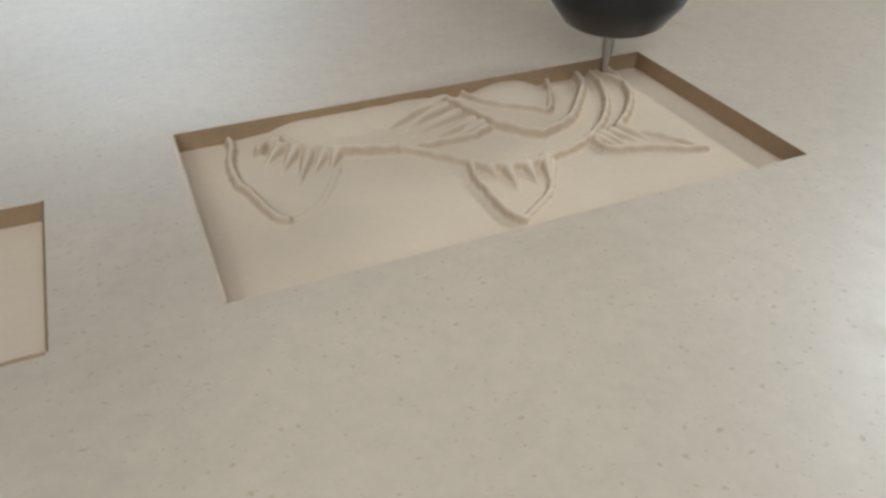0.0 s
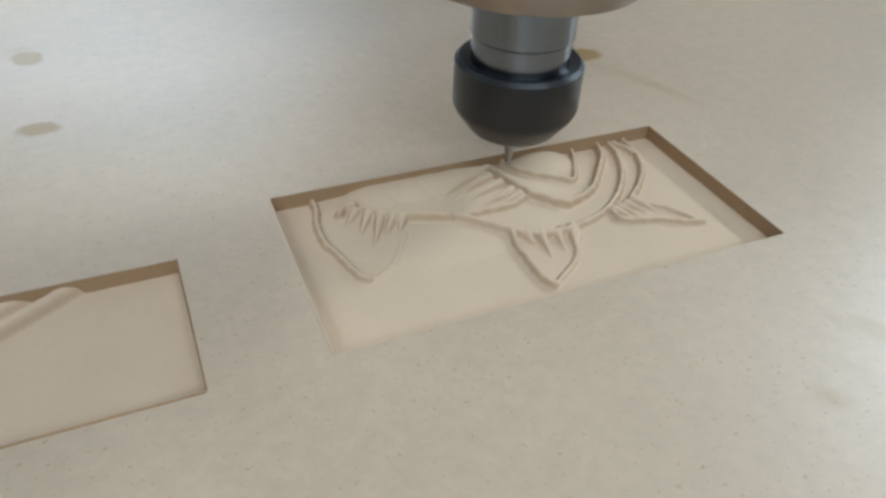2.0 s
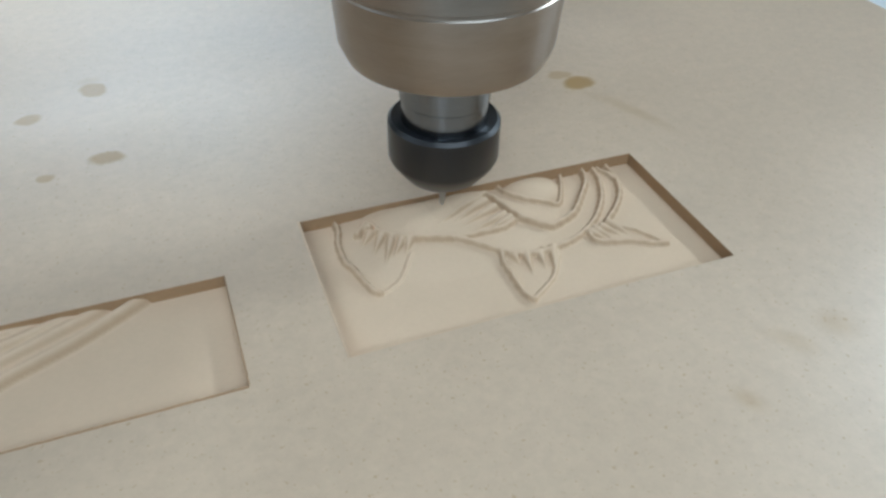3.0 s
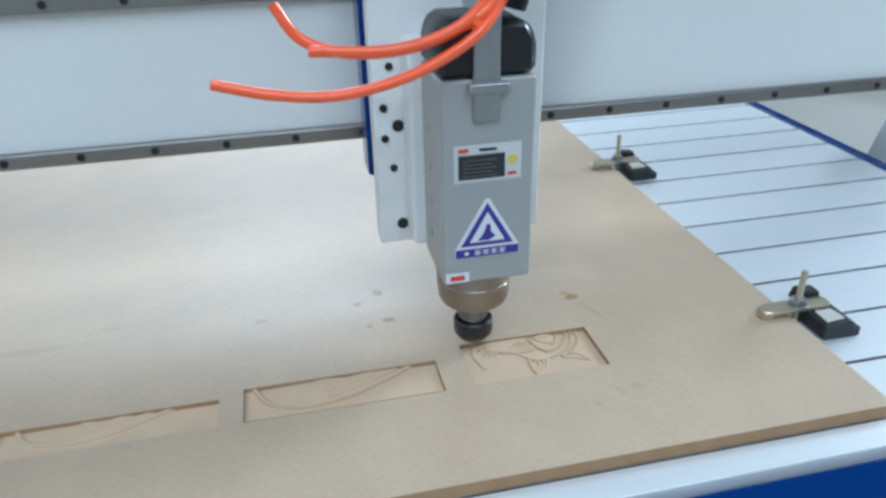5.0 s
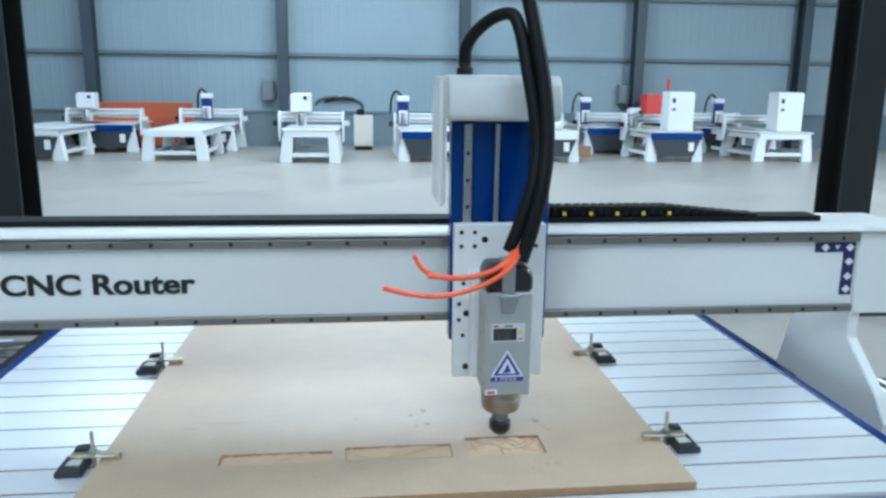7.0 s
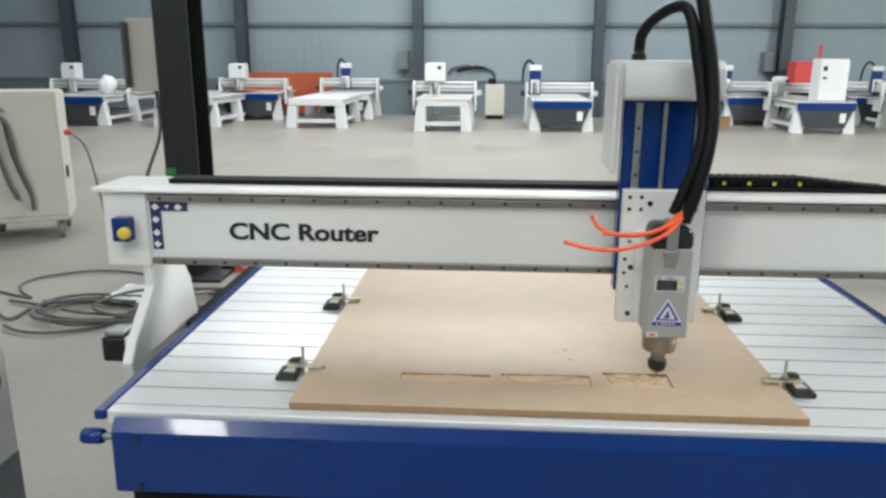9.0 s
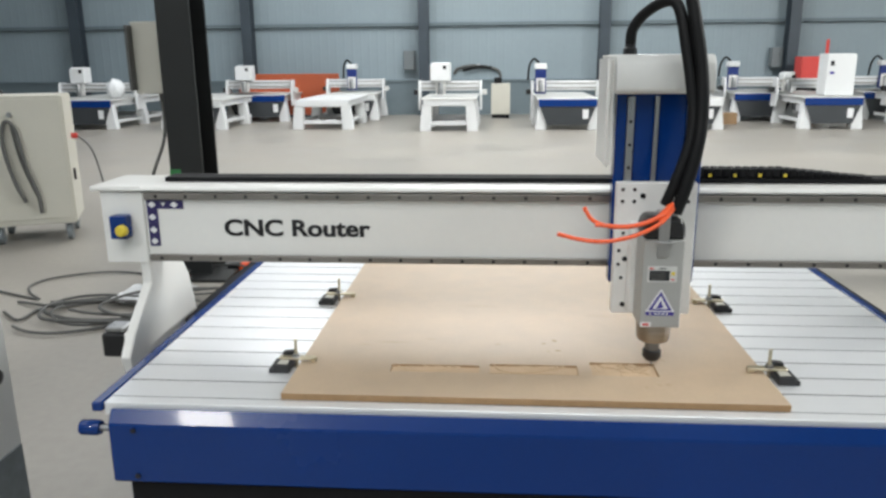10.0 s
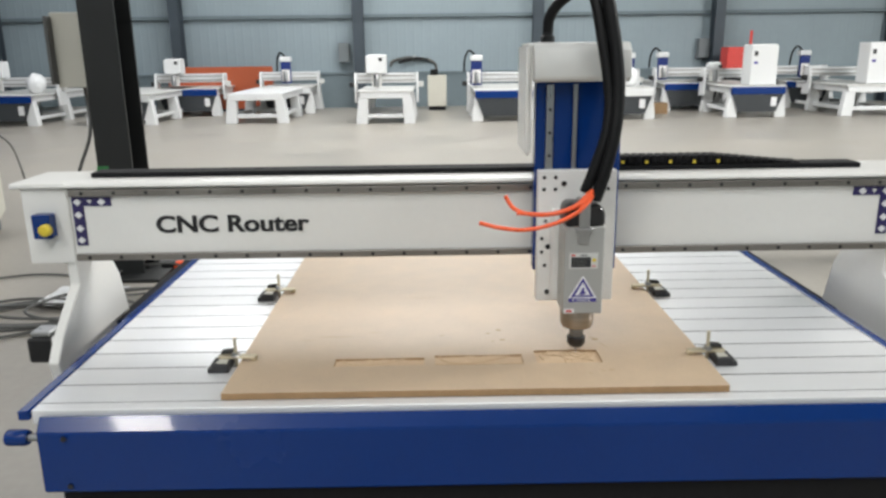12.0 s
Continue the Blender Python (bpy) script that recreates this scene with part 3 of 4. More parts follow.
    part("sign_symbol", prism([(-0.007, 0.125), (0.001, 0.1245), (0.006, 0.128), (0.0025, 0.131), (0.002, 0.137), (-0.0005, 0.1375), (-0.003, 0.130)], yf - 0.0016, yf - 0.0013, "xz"), PURPLE, sign)
    part("sign_band", B((-0.0235, 0.0235, yf - 0.0008, yf - 0.0005, 0.1118, 0.1182)), PURPLE, sign)
    part("band_dot", lathe([(0.0016, 0), (0.0016, 0.0003)], 12, "y", (-0.0155, yf - 0.0012, 0.115)), PRINT_WHITE, sign)
    for k in range(4):
        x = -0.0095 + k * 0.0062
        part("band_bar", B((x, x + 0.0045, yf - 0.0012, yf - 0.0009, 0.1133, 0.1140), (x, x + 0.0045, yf - 0.0012, yf - 0.0009, 0.1148, 0.1154), (x, x + 0.0045, yf - 0.0012, yf - 0.0009, 0.1163, 0.1169), (x + 0.0017, x + 0.0026, yf - 0.0012, yf - 0.0009, 0.1133, 0.1169)), PRINT_WHITE, sign)
    st = part("bar_sticker", B((-0.030, -0.0125, yf - 0.0005, yf, 0.0905, 0.0985)), PRINT_WHITE, body, "small white sticker with a red bar")
    st.matrix_basis = pose(0.0005, 0, -0.007)
    part("sticker_bar", B((-0.0265, -0.016, yf - 0.0010, yf - 0.0006, 0.0925, 0.0962)), RED, st)
    # bearing cap, shaft, clamping nut and cutter
    part("bearing_cap", lathe([(0.029, 0.0815), (0.029, 0.070), (0.0287, 0.0697), (0.0287, 0.0690), (0.029, 0.0687), (0.028, 0.054), (0.026, 0.0495), (0.0155, 0.0492)], 48), CAP_STEEL, c, "turned steel bearing cap", smooth=True)
    part("shaft", lathe([(0.0125, 0.05), (0.0125, 0.036), (0.0120, 0.0355), (0.0122, 0.021)], 36), SHAFT, c, "bright steel shaft", smooth=True)
    part("collet_nut", lathe([(0.0130, 0.0290), (0.0148, 0.0298), (0.0158, 0.0288), (0.0158, 0.0180), (0.0150, 0.0162), (0.0112, 0.0112), (0.0095, 0.0102), (0.0045, 0.0102), (0.0045, 0.0150)], 48), BLACK, c, "black collet nut", smooth=True)
    part("cutter", lathe([(0.0014, 0.016), (0.0014, 0.005), (0.0011, 0.003), (0.0005, -0.0012)], 16), STEEL, c, "thin steel engraving cutter", smooth=True)
    # hoses
    part("power_hose", tube([(-0.049, 0.09, 0.545), (-0.047, 0.088, 0.568), (-0.034, 0.078, 0.590), (-0.010, 0.060, 0.608), (0.010, 0.044, 0.609), (0.020, 0.032, 0.585), (0.029, 0.018, 0.53), (0.037, 0.008, 0.48), (0.041, -0.002, 0.43), (0.034, -0.012, 0.38), (0.016, -0.016, 0.325), (0.003, -0.014, 0.288)], 0.0092, 14, 10), RUBBER, c, "thick black hose looping over the housing", smooth=True)
    part("coolant_hose", tube([(0.019, -0.022, 0.276), (0.032, -0.024, 0.32), (0.046, -0.020, 0.38), (0.053, -0.008, 0.44), (0.050, 0.006, 0.51), (0.038, 0.02, 0.585), (0.022, 0.04, 0.67), (0.0, 0.08, 0.80)], 0.0105, 14, 10), RUBBER, c, "thick black hose", smooth=True)
    for pts in ([(0.014, -0.024, 0.292), (-0.006, -0.040, 0.275), (-0.045, -0.040, 0.259), (-0.085, -0.036, 0.256), (-0.115, -0.030, 0.265), (-0.130, -0.026, 0.286)],
                [(0.010, -0.026, 0.290), (-0.020, -0.044, 0.270), (-0.06, -0.042, 0.258), (-0.112, -0.036, 0.259)],
                [(0.016, -0.026, 0.286), (-0.010, -0.046, 0.264), (-0.050, -0.046, 0.243), (-0.095, -0.040, 0.232), (-0.135, -0.032, 0.233), (-0.172, -0.026, 0.241)],
                [(0.003, -0.014, 0.295), (0.006, -0.026, 0.283), (-0.010, -0.043, 0.268)]):
        part("air_tube", tube(pts, 0.0036, 10, 8), ORANGE, c, "orange plastic tube", smooth=True)
    return c


CARRIAGE = carriage()


# ---- the board ----
P1 = (-0.348, -0.194, -0.0556, -0.0240)
P2 = (-0.1757, -0.0245, -0.0556, -0.0160)
P3 = (-0.0003, 0.1108, -0.0551, 0.0)


def stroke(X, Y, pts, width, height, rough=1.0):
    """Rounded bead along a line drawn in millimetres, a little uneven in width and height."""
    line = smooth_line([(a, b, 0) for a, b in pts], 8)
    best, along = np.full(X.shape, 1e9), np.zeros(X.shape)
    run = 0.0
    for a, b in zip(line, line[1:]):
        dx, dy = b.x - a.x, b.y - a.y
        size = math.hypot(dx, dy) + 1e-9
        t = np.clip(((X - a.x) * dx + (Y - a.y) * dy) / size ** 2, 0, 1)
        d = np.hypot(X - a.x - t * dx, Y - a.y - t * dy)
        along = np.where(d < best, run + t * size, along)
        best = np.minimum(best, d)
        run += size
    w = width * (1 + rough * (0.16 * np.sin(along * 1.9) + 0.08 * np.sin(along * 4.3 + 1)))
    return height * (1 + rough * 0.12 * np.sin(along * 1.3 + 2)) * 1.45 * np.clip(1 - (best / (1.5 * w)) ** 2, 0, 1) ** 0.8


def spike(X, Y, a, b, w0, height):
    """Tapering ray from a wide rounded root to a thin tip."""
    dx, dy = b[0] - a[0], b[1] - a[1]
    t = ((X - a[0]) * dx + (Y - a[1]) * dy) / (dx * dx + dy * dy)
    d = np.abs((X - a[0]) * dy - (Y - a[1]) * dx) / math.hypot(dx, dy)
    w = 1.35 * w0 * np.clip(1 - t, 0.03, 1)
    return np.where((t > -0.1) & (t < 1), 1.4 * height * np.clip(1 - t, 0, 1) ** 0.6 * np.clip(1 - (d / w) ** 2, 0, 1) ** 0.8, 0)


def dome(X, Y, cx, cy, rx, ry, height):
    return height * np.clip(1 - ((X - cx) / rx) ** 2 - ((Y - cy) / ry) ** 2, 0, 1) ** 0.8


def carp(X, Y):
    """Unfinished fish relief, heights in millimetres over the pocket floor."""
    X, Y = X + 0.2, Y + 1.2
    back = dome(X, Y, 42, -9, 36, 24, 1.5)
    # low humps along the back
    for cx, cy, rx, high in ((26, 0, 8, 1.3), (35, -0.5, 10, 1.2), (43.5, -1, 9, 1.2), (51, -2, 9, 1.3)):
        back = np.maximum(back, 0.5 * back + dome(X, Y, cx, cy, rx, 10, 1.35 * high))
    z = back.copy()

    def ridge(pts, width, height):
        nonlocal z
        z = np.maximum(z, back + stroke(X, Y, pts, 0.86 * width, height, 0.6))

    def ray(a, b, width=1.3, height=1.3):
        nonlocal z
        z = np.maximum(z, back + spike(X, Y, a, b, width, height))

    # tail edge
    ridge([(10, 3.5), (10, -3), (8.5, -9), (8.5, -16.5), (10, -20.5), (11, -25), (12.5, -30), (14, -31.5)], 0.8, 1.1)
    # faint tail edge
    ridge([(14, -31.5), (17.5, -30.5), (22, -27), (27, -19.5)], 0.6, 0.35)
    # root of the tail
    ridge([(14.5, -7.5), (18, -3.5), (19.5, -4), (20.5, -7), (22, -9.5), (25.5, -12), (28.5, -14), (34, -16), (39.5, -18)], 0.9, 1.5)
    # fin's lower edge
    ridge([(39.5, -18), (43.5, -18.5), (48.5, -18.5), (53, -18.5), (57, -18), (61, -16)], 0.75, 1.1)
    # belly
    ridge([(41, -18), (44.5, -21), (48.5, -24.5), (52.5, -28), (56.5, -30), (61.5, -31), (67.5, -30.5), (74, -29), (81, -25.5), (87, -20.5), (92.5, -13.5), (96.5, -5), (97.5, 1.5)], 0.8, 1.15)
    # gill
    ridge([(52.5, -4), (55, -2.5), (58, -2), (59.5, -5.5), (61.5, -11.5), (63.5, -16), (66.5, -19), (70, -21.5), (74.5, -20.5), (80.5, -17.5), (86.5, -11), (92, -4), (93.5, 2)], 0.9, 1.5)
    # outer scale
    ridge([(102.5, 1.5), (102, -6), (99, -13.5), (93.5, -20), (88, -24.5)], 0.8, 1.2)
    # inner scale
    ridge([(99, 1.5), (101, -3), (101.5, -6.5)], 0.6, 1)
    # round the eye
    ridge([(63, 2), (64.5, -2.5), (68.5, -7), (74, -10), (78, -12), (82, -6), (85.5, 1.5)], 0.7, 1.1)
    # side fin's lower edge
    ridge([(80, -27), (80, -31), (82.5, -33), (89.5, -35), (95, -38), (99.5, -39.5)], 0.7, 1)
    # side fin's upper edge
    ridge([(87.5, -24.5), (90, -27.5), (94, -31), (97, -35.5), (99.5, -39.5)], 0.6, 0.8)
    # lower fin's edge
    ridge([(51.5, -27.5), (50.5, -32), (50.5, -37), (50.5, -42.5), (51, -46), (52, -47.5)], 0.75, 1.1)
    # lower fin's far edge
    ridge([(52, -47.5), (57.5, -44), (61.5, -41), (65, -36), (67.5, -32), (67, -29.5), (64, -29)], 0.65, 0.6)
    # rays of the fins
    ray((18, -4.5), (14.5, -7.5))
    ray((18.5, -7.5), (14.5, -12.5))
    ray((21, -10), (16.5, -17))
    ray((23.5, -12), (18.5, -22))
    ray((26.5, -13), (22, -19.5))
    ray((28.5, -14), (25.5, -19.5))
    ray((54, -3), (38, -10.5))
    ray((55.5, -5.5), (43, -11))
    ray((57, -8.5), (43.5, -14))
    ray((58.5, -12.5), (46.5, -17))
    ray((60, -14.5), (50.5, -18.5))
    ray((54.5, -29.5), (55, -33.5))
    ray((58, -30.5), (56.5, -38.5))
    ray((62, -31), (61, -37.5))
    ray((66.5, -30.5), (62.5, -40))
    ray((88, -25), (91.5, -32))
    ray((85, -26), (89, -31.5))
    ray((82.5, -26.5), (86, -32))
    ray((80.5, -27.5), (84, -31.5))
    return np.maximum(z, dome(X, Y, 73, -2, 10, 8.5, 3.0))


def long_fish(X, Y, x0, x1):
    """Part of a flat long relief: body line with fine strokes below the back edge."""
    z = np.zeros(X.shape)
    w = x1 - x0
    arc = [(x0 + 0.05 * w, -15), (x0 + 0.13 * w, -36), (x0 + 0.3 * w, -45), (x0 + 0.53 * w, -40), (x0 + 0.66 * w, -31), (x0 + 0.76 * w, -24), (x0 + 0.86 * w, -15)]
    z = np.maximum(z, stroke(X, Y, arc, 1.5, 1.9, 0.1))
    for k in range(1, 5):
        inner = [(x0 + (0.46 - 0.03 * k) * w, -42 + 6 * k), (x0 + (0.64 - 0.02 * k) * w, -31 + 4.5 * k), (x0 + (0.84 - 0.035 * k) * w, -14)]
        z = np.maximum(z, stroke(X, Y, inner, 1.5, 1.5, 0.1))
    z = np.maximum(z, dome(X, Y, x0 + 0.42 * w, -14, 0.36 * w, 28, 0.8))
    return z


def board():
    x0, x1, y0, y1, t = -0.513, 0.291, -0.1525, 1.06, TOP - BED
    pockets = ((P1, 0.0040, 1.0), (P2, 0.0038, 0.6), (P3, 0.0041, 0.32))
    xs = sorted({x0, x1, *(v for p, _, _ in pockets for v in p[:2])})
    ys = sorted({y0, y1, *(v for p, _, _ in pockets for v in p[2:])})
    V, F, cut, fresh = [], [], [], []

    def quad(*pts):
        F.append(tuple(range(len(V), len(V) + 4)))
        V.extend(pts)
    for a, b in zip(xs, xs[1:]):
        for c, d in zip(ys, ys[1:]):
            if not any(p[0] <= a < p[1] and p[2] <= c < p[3] for p, _, _ in pockets):
                quad((a, c, 0), (b, c, 0), (b, d, 0), (a, d, 0))
    quad((x0, y0, -t), (x0, y1, -t), (x1, y1, -t), (x1, y0, -t))
    ring = [(x0, y0), (x1, y0), (x1, y1), (x0, y1)]
    for (a, b), (c, d) in zip(ring, ring[1:] + ring[:1]):
        cut.append(len(F))
        quad((a, b, -t), (c, d, -t), (c, d, 0), (a, b, 0))
    rng = np.random.default_rng(4)
    for n, ((a, b, c, d), depth, step) in enumerate(pockets):
        nx, ny = int((b - a) * 1000 / step) + 1, int((d - c) * 1000 / step) + 1
        gx, gy = np.linspace(a, b, nx), np.linspace(c, d, ny)
        X, Y = np.meshgrid(gx * 1000, gy * 1000, indexing="ij")
        rel = carp(X, Y) if n == 2 else long_fish(X, Y, a * 1000, b * 1000)
        Z = np.minimum(-depth + rel / 1000, -0.0006) + rng.normal(0, 0.000008, X.shape)
        base = len(V)
        V.extend((float(gx[i]), float(gy[j]), float(Z[i, j])) for i in range(nx) for j in range(ny))
        fresh.extend(range(len(F), len(F) + (nx - 1) * (ny - 1)))
        F.extend((base + i * ny + j, base + (i + 1) * ny + j, base + (i + 1) * ny + j + 1, base + i * ny + j + 1) for i in range(nx - 1) for j in range(ny - 1))
        # ragged cut rim down to the carved floor
        edges = ([(i, 0) for i in range(nx)], [(nx - 1, j) for j in range(ny)], [(i, ny - 1) for i in reversed(range(nx))], [(0, j) for j in reversed(range(ny))])
        for line in edges:
            base = len(V)
            for i, j in line:
                V.append((float(gx[i]), float(gy[j]), 0.0))
                V.append((float(gx[i]), float(gy[j]), float(Z[i, j])))
            cut.extend(range(len(F), len(F) + len(line) - 1))
            F.extend((base + 2 * k, base + 2 * k + 1, base + 2 * k + 3, base + 2 * k + 2) for k in range(len(line) - 1))
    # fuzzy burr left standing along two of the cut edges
    for ax, ay, bx, by, wide in ((P3[0], P3[2], P3[0], P3[3], 0.0007), (P2[0], P2[2], P2[1], P2[2], 0.0005), (P2[1], P2[2], P2[1], P2[3], 0.0004)):
        n, base = 90, len(V)
        nx, ny = (by - ay) / math.hypot(bx - ax, by - ay), -(bx - ax) / math.hypot(bx - ax, by - ay)
        side = -1 if ax == bx and ax == P3[0] else 1
        for k in range(n + 1):
            t = k / n
            w = wide * (0.8 + 0.3 * rng.random()) * side
            px, py = ax + t * (bx - ax), ay + t * (by - ay)
            h = 0.0003 + 0.00015 * rng.random()
            V.extend([(px, py, -0.0004), (px + 0.3 * w * nx, py + 0.3 * w * ny, h), (px + w * nx, py + w * ny, 0.0)])
        for k in range(n):
            for q in (0, 1):
                if side < 0:
                    fresh.append(len(F))
                else:
                    cut.append(len(F))
                F.append((base + 3 * k + q, base + 3 * k + q + 1, base + 3 * k + q + 4, base + 3 * k + q + 3))
    me = bpy.data.meshes.new("fibreboard_sheet")
    me.from_pydata(V, [], F)
    bm = bmesh.new()
    bm.from_mesh(me)
    bmesh.ops.recalc_face_normals(bm, faces=bm.faces)
    bm.to_mesh(me)
    bm.free()
    me.materials.append(MDF)
    me.materials.append(MDF_EDGE)
    for k in cut:
        me.polygons[k].material_index = 1
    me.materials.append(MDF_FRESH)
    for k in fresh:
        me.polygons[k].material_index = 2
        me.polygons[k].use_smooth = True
    ob = new("fibreboard_sheet", me)
    ob.matrix_basis = pose(0, 0, TOP)
    tagged(ob, "pale brown fibreboard sheet with three carved relief pockets", "board")


board()


# ---- clamps ----
def clamp(x, y, s, rz=0):
    """Step clamp: bolt beside the board at x, strap reaching on to it; s is -1 where the board lies towards -x."""
    k = thing("step_clamp", x, y, BED, "black step clamp with steel strap and bolt holding the board", "clamp", "board clamps", rz=rz)
    u = 1 if s < 0 else -1
    low = [(u * 0.006, 0), (u * 0.042, 0), (u * 0.042, 0.009), (u * 0.034, 0.009), (u * 0.034, 0.0155), (u * 0.006, 0.0155)]
    part("step_block", prism(low, -0.032, 0.018, "xz", bevel=0.0015), CLAMP, k, "black cast step block")
    part("step_block", prism([(u * 0.004, 0.0157), (u * 0.030, 0.0157), (u * 0.027, 0.024), (u * 0.008, 0.026)], 0.0085, 0.020, "xz", bevel=0.001), CLAMP, k, "black cast step block")
    part("packing", prism([(u * 0.009, -0.028), (u * 0.028, -0.026), (u * 0.026, -0.010), (u * 0.010, -0.010)], 0.0157, 0.0172, "xy", bevel=0.0004), BEIGE, k, "worn pale packing plate")
    a, b = (-0.036, 0.030) if s < 0 else (-0.030, 0.036)
    strap = [(a + 0.006, -0.008), (b - 0.004, -0.008), (b, -0.004), (b, 0.004), (b - 0.004, 0.008), (a + 0.006, 0.008), (a, 0.005), (a, -0.005)]
    part("strap", prism(strap, 0.0158, 0.0195, "xy", bevel=0.0008), ZINC, k, "pale zinc-plated strap")
    t0, t1 = (a, a + 0.010) if s < 0 else (b - 0.010, b)
    part("strap_toe", B((t0, t1, -0.006, 0.006, TOP - BED + 0.0002, 0.0157), bevel=0.0006), ZINC, k)
    bolt = part("bolt", lathe([(0.0028, 0.0), (0.0028, 0.052), (0.0022, 0.053)], 12), ZINC, k, "threaded steel stud", smooth=True)
    part("nut", lathe([(0.0065, 0.0204), (0.0065, 0.0255)], 6), STEEL, bolt)
    part("washer", lathe([(0.0085, 0.0196), (0.0085, 0.0203)], 16), STEEL, bolt)


clamp(0.300, -0.025, -1)
clamp(0.299, 0.345, -1)
clamp(-0.522, -0.020, 1)
clamp(-0.522, 0.355, 1)


# ---- machines along the far wall ----
def far_router(x0, x1, y, length, label, bed=0.54, skirt=None, beam_at=0.5, head=None, tall=None, front_panel=None, bare=False, crown=None):
    """A smaller router on splayed white legs; x0 to x1 is its front, y its front edge."""
    w = x1 - x0
    r = thing("router_machine", (x0 + x1) / 2, y, 0, label, "router machine", "machines along the wall")
    h = w / 2
    rows = [0.06, length / 2, length - 0.06] if length > 1.6 else [0.06, length - 0.06]
    for yy in rows:
        for s in (-1, 1):
            part("leg", prism([(s * (h - 0.22), bed - 0.1), (s * (h - 0.05), bed - 0.1), (s * h, 0.06), (s * h, 0), (s * (h - 0.2), 0), (s * (h - 0.2), 0.06)], yy - 0.07, yy + 0.07, "xz", bevel=0.01), WHITE_CAST, r)
        part("stretcher", B((-h + 0.18, h - 0.18, yy - 0.03, yy + 0.03, 0.10, 0.17), bevel=0.006), WHITE_CAST, r)
    for s in (-1, 1):
        part("side_rail", B((s * (h - 0.12) - 0.05, s * (h - 0.12) + 0.05, 0.0, length, bed - 0.12, bed - 0.02), bevel=0.008), WHITE_CAST, r)
        if length > 1.6:
            part("low_rail", B((s * (h - 0.12) - 0.03, s * (h - 0.12) + 0.03, 0.1, length - 0.1, 0.10, 0.16), bevel=0.006), WHITE_CAST, r)
    part("end_rail", B((-h + 0.07, h - 0.07, -0.02, 0.06, bed - 0.12, bed - 0.02), bevel=0.008), WHITE_CAST, r)
    part("end_rail", B((-h + 0.07, h - 0.07, length - 0.06, length + 0.02, bed - 0.12, bed - 0.02), bevel=0.008), WHITE_CAST, r)
    if bare:
        for k in range(5):
            yy = length * (k + 0.5) / 5
            part("cross_rail", B((-h + 0.17, h - 0.17, yy - 0.05, yy + 0.05, bed - 0.10, bed - 0.025)), WHITE_CAST, r)
        part("bed", B((-h + 0.05, h - 0.05, -0.02, length + 0.02, bed - 0.018, bed), bevel=0.004), WHITE_CAST, r, "bare white bed frame top")
        return r
    part("bed", B((-h + 0.03, h - 0.03, -0.03, length + 0.03, bed - 0.018, bed + 0.012), bevel=0.004), GREYWHITE, r, "pale slotted bed")
    if skirt:
        part("front_skirt", B((-h + 0.05, h - 0.05, -0.06, -0.031, bed - 0.13, bed - 0.004), bevel=0.006), skirt, r, "blue front band")
    if front_panel:
        part("front_panel", prism([(-h + 0.08, bed - 0.132), (h - 0.08, bed - 0.132), (h - 0.2, 0.10), (-h + 0.2, 0.10)], -0.05, -0.03, "xz"), front_panel, r, "dark sloping front panel")
        part("data_sheet", B((h - 0.3, h - 0.2, -0.056, -0.0505, 0.2, 0.36)), PRINT_WHITE, r)
    if beam_at is None:
        return r
    yb = length * beam_at
    part("beam", B((-h - 0.02, h + 0.02, yb - 0.05, yb + 0.08, bed + 0.12, bed + 0.29), bevel=0.02, seg=2), WHITE_CAST, r, "white gantry beam")
    part("beam_rail", B((-h, h, yb - 0.064, yb - 0.051, bed + 0.24, bed + 0.256), (-h, h, yb - 0.064, yb - 0.051, bed + 0.16, bed + 0.176)), RAIL, r)
    for s in (-1, 1):
        part("side_plate", prism([(yb - 0.09, bed + 0.30), (yb + 0.12, bed + 0.30), (yb + 0.15, bed + 0.05), (yb + 0.17, bed - 0.22), (yb - 0.13, bed - 0.22), (yb - 0.15, bed + 0.05)], s * (h + 0.035) - 0.018, s * (h + 0.035) + 0.018, "yz", bevel=0.008), WHITE_CAST, r)
        part("axis_motor", B((s * (h + 0.10) - 0.045, s * (h + 0.10) + 0.045, yb - 0.05, yb + 0.04, bed + 0.05, bed + 0.14), bevel=0.006), BLACK if s < 0 else GREYWHITE, r)
    if head is not None:
        hx = head * h
        part("head_slide", B((hx - 0.10, hx + 0.10, yb - 0.13, yb - 0.066, bed + 0.06, bed + 0.50), bevel=0.006), BLUE_DARK, r, "dark blue vertical slide")
        part("head_cover", B((hx - 0.11, hx + 0.11, yb - 0.15, yb + 0.04, bed + 0.501, bed + 0.60), bevel=0.015), WHITE_CAST, r)
        part("spindle", lathe([(0.045, bed + 0.10), (0.045, bed + 0.30), (0.04, bed + 0.31)], 16, "z", (hx, yb - 0.20, 0)), STEEL, r, smooth=True)
        part("tool_plate", B((hx - 0.08, hx + 0.08, yb - 0.155, yb - 0.131, bed + 0.10, bed + 0.34)), PLATE, r)
        part("supply_hose", tube([(hx - 0.02, yb, bed + 0.6), (hx - 0.12, yb + 0.02, bed + 0.68), (hx - 0.2, yb + 0.06, bed + 0.55), (hx - 0.22, yb + 0.09, bed + 0.3)], 0.02, 8), RUBBER, r)
    if crown:
        cx, cw, ch = crown
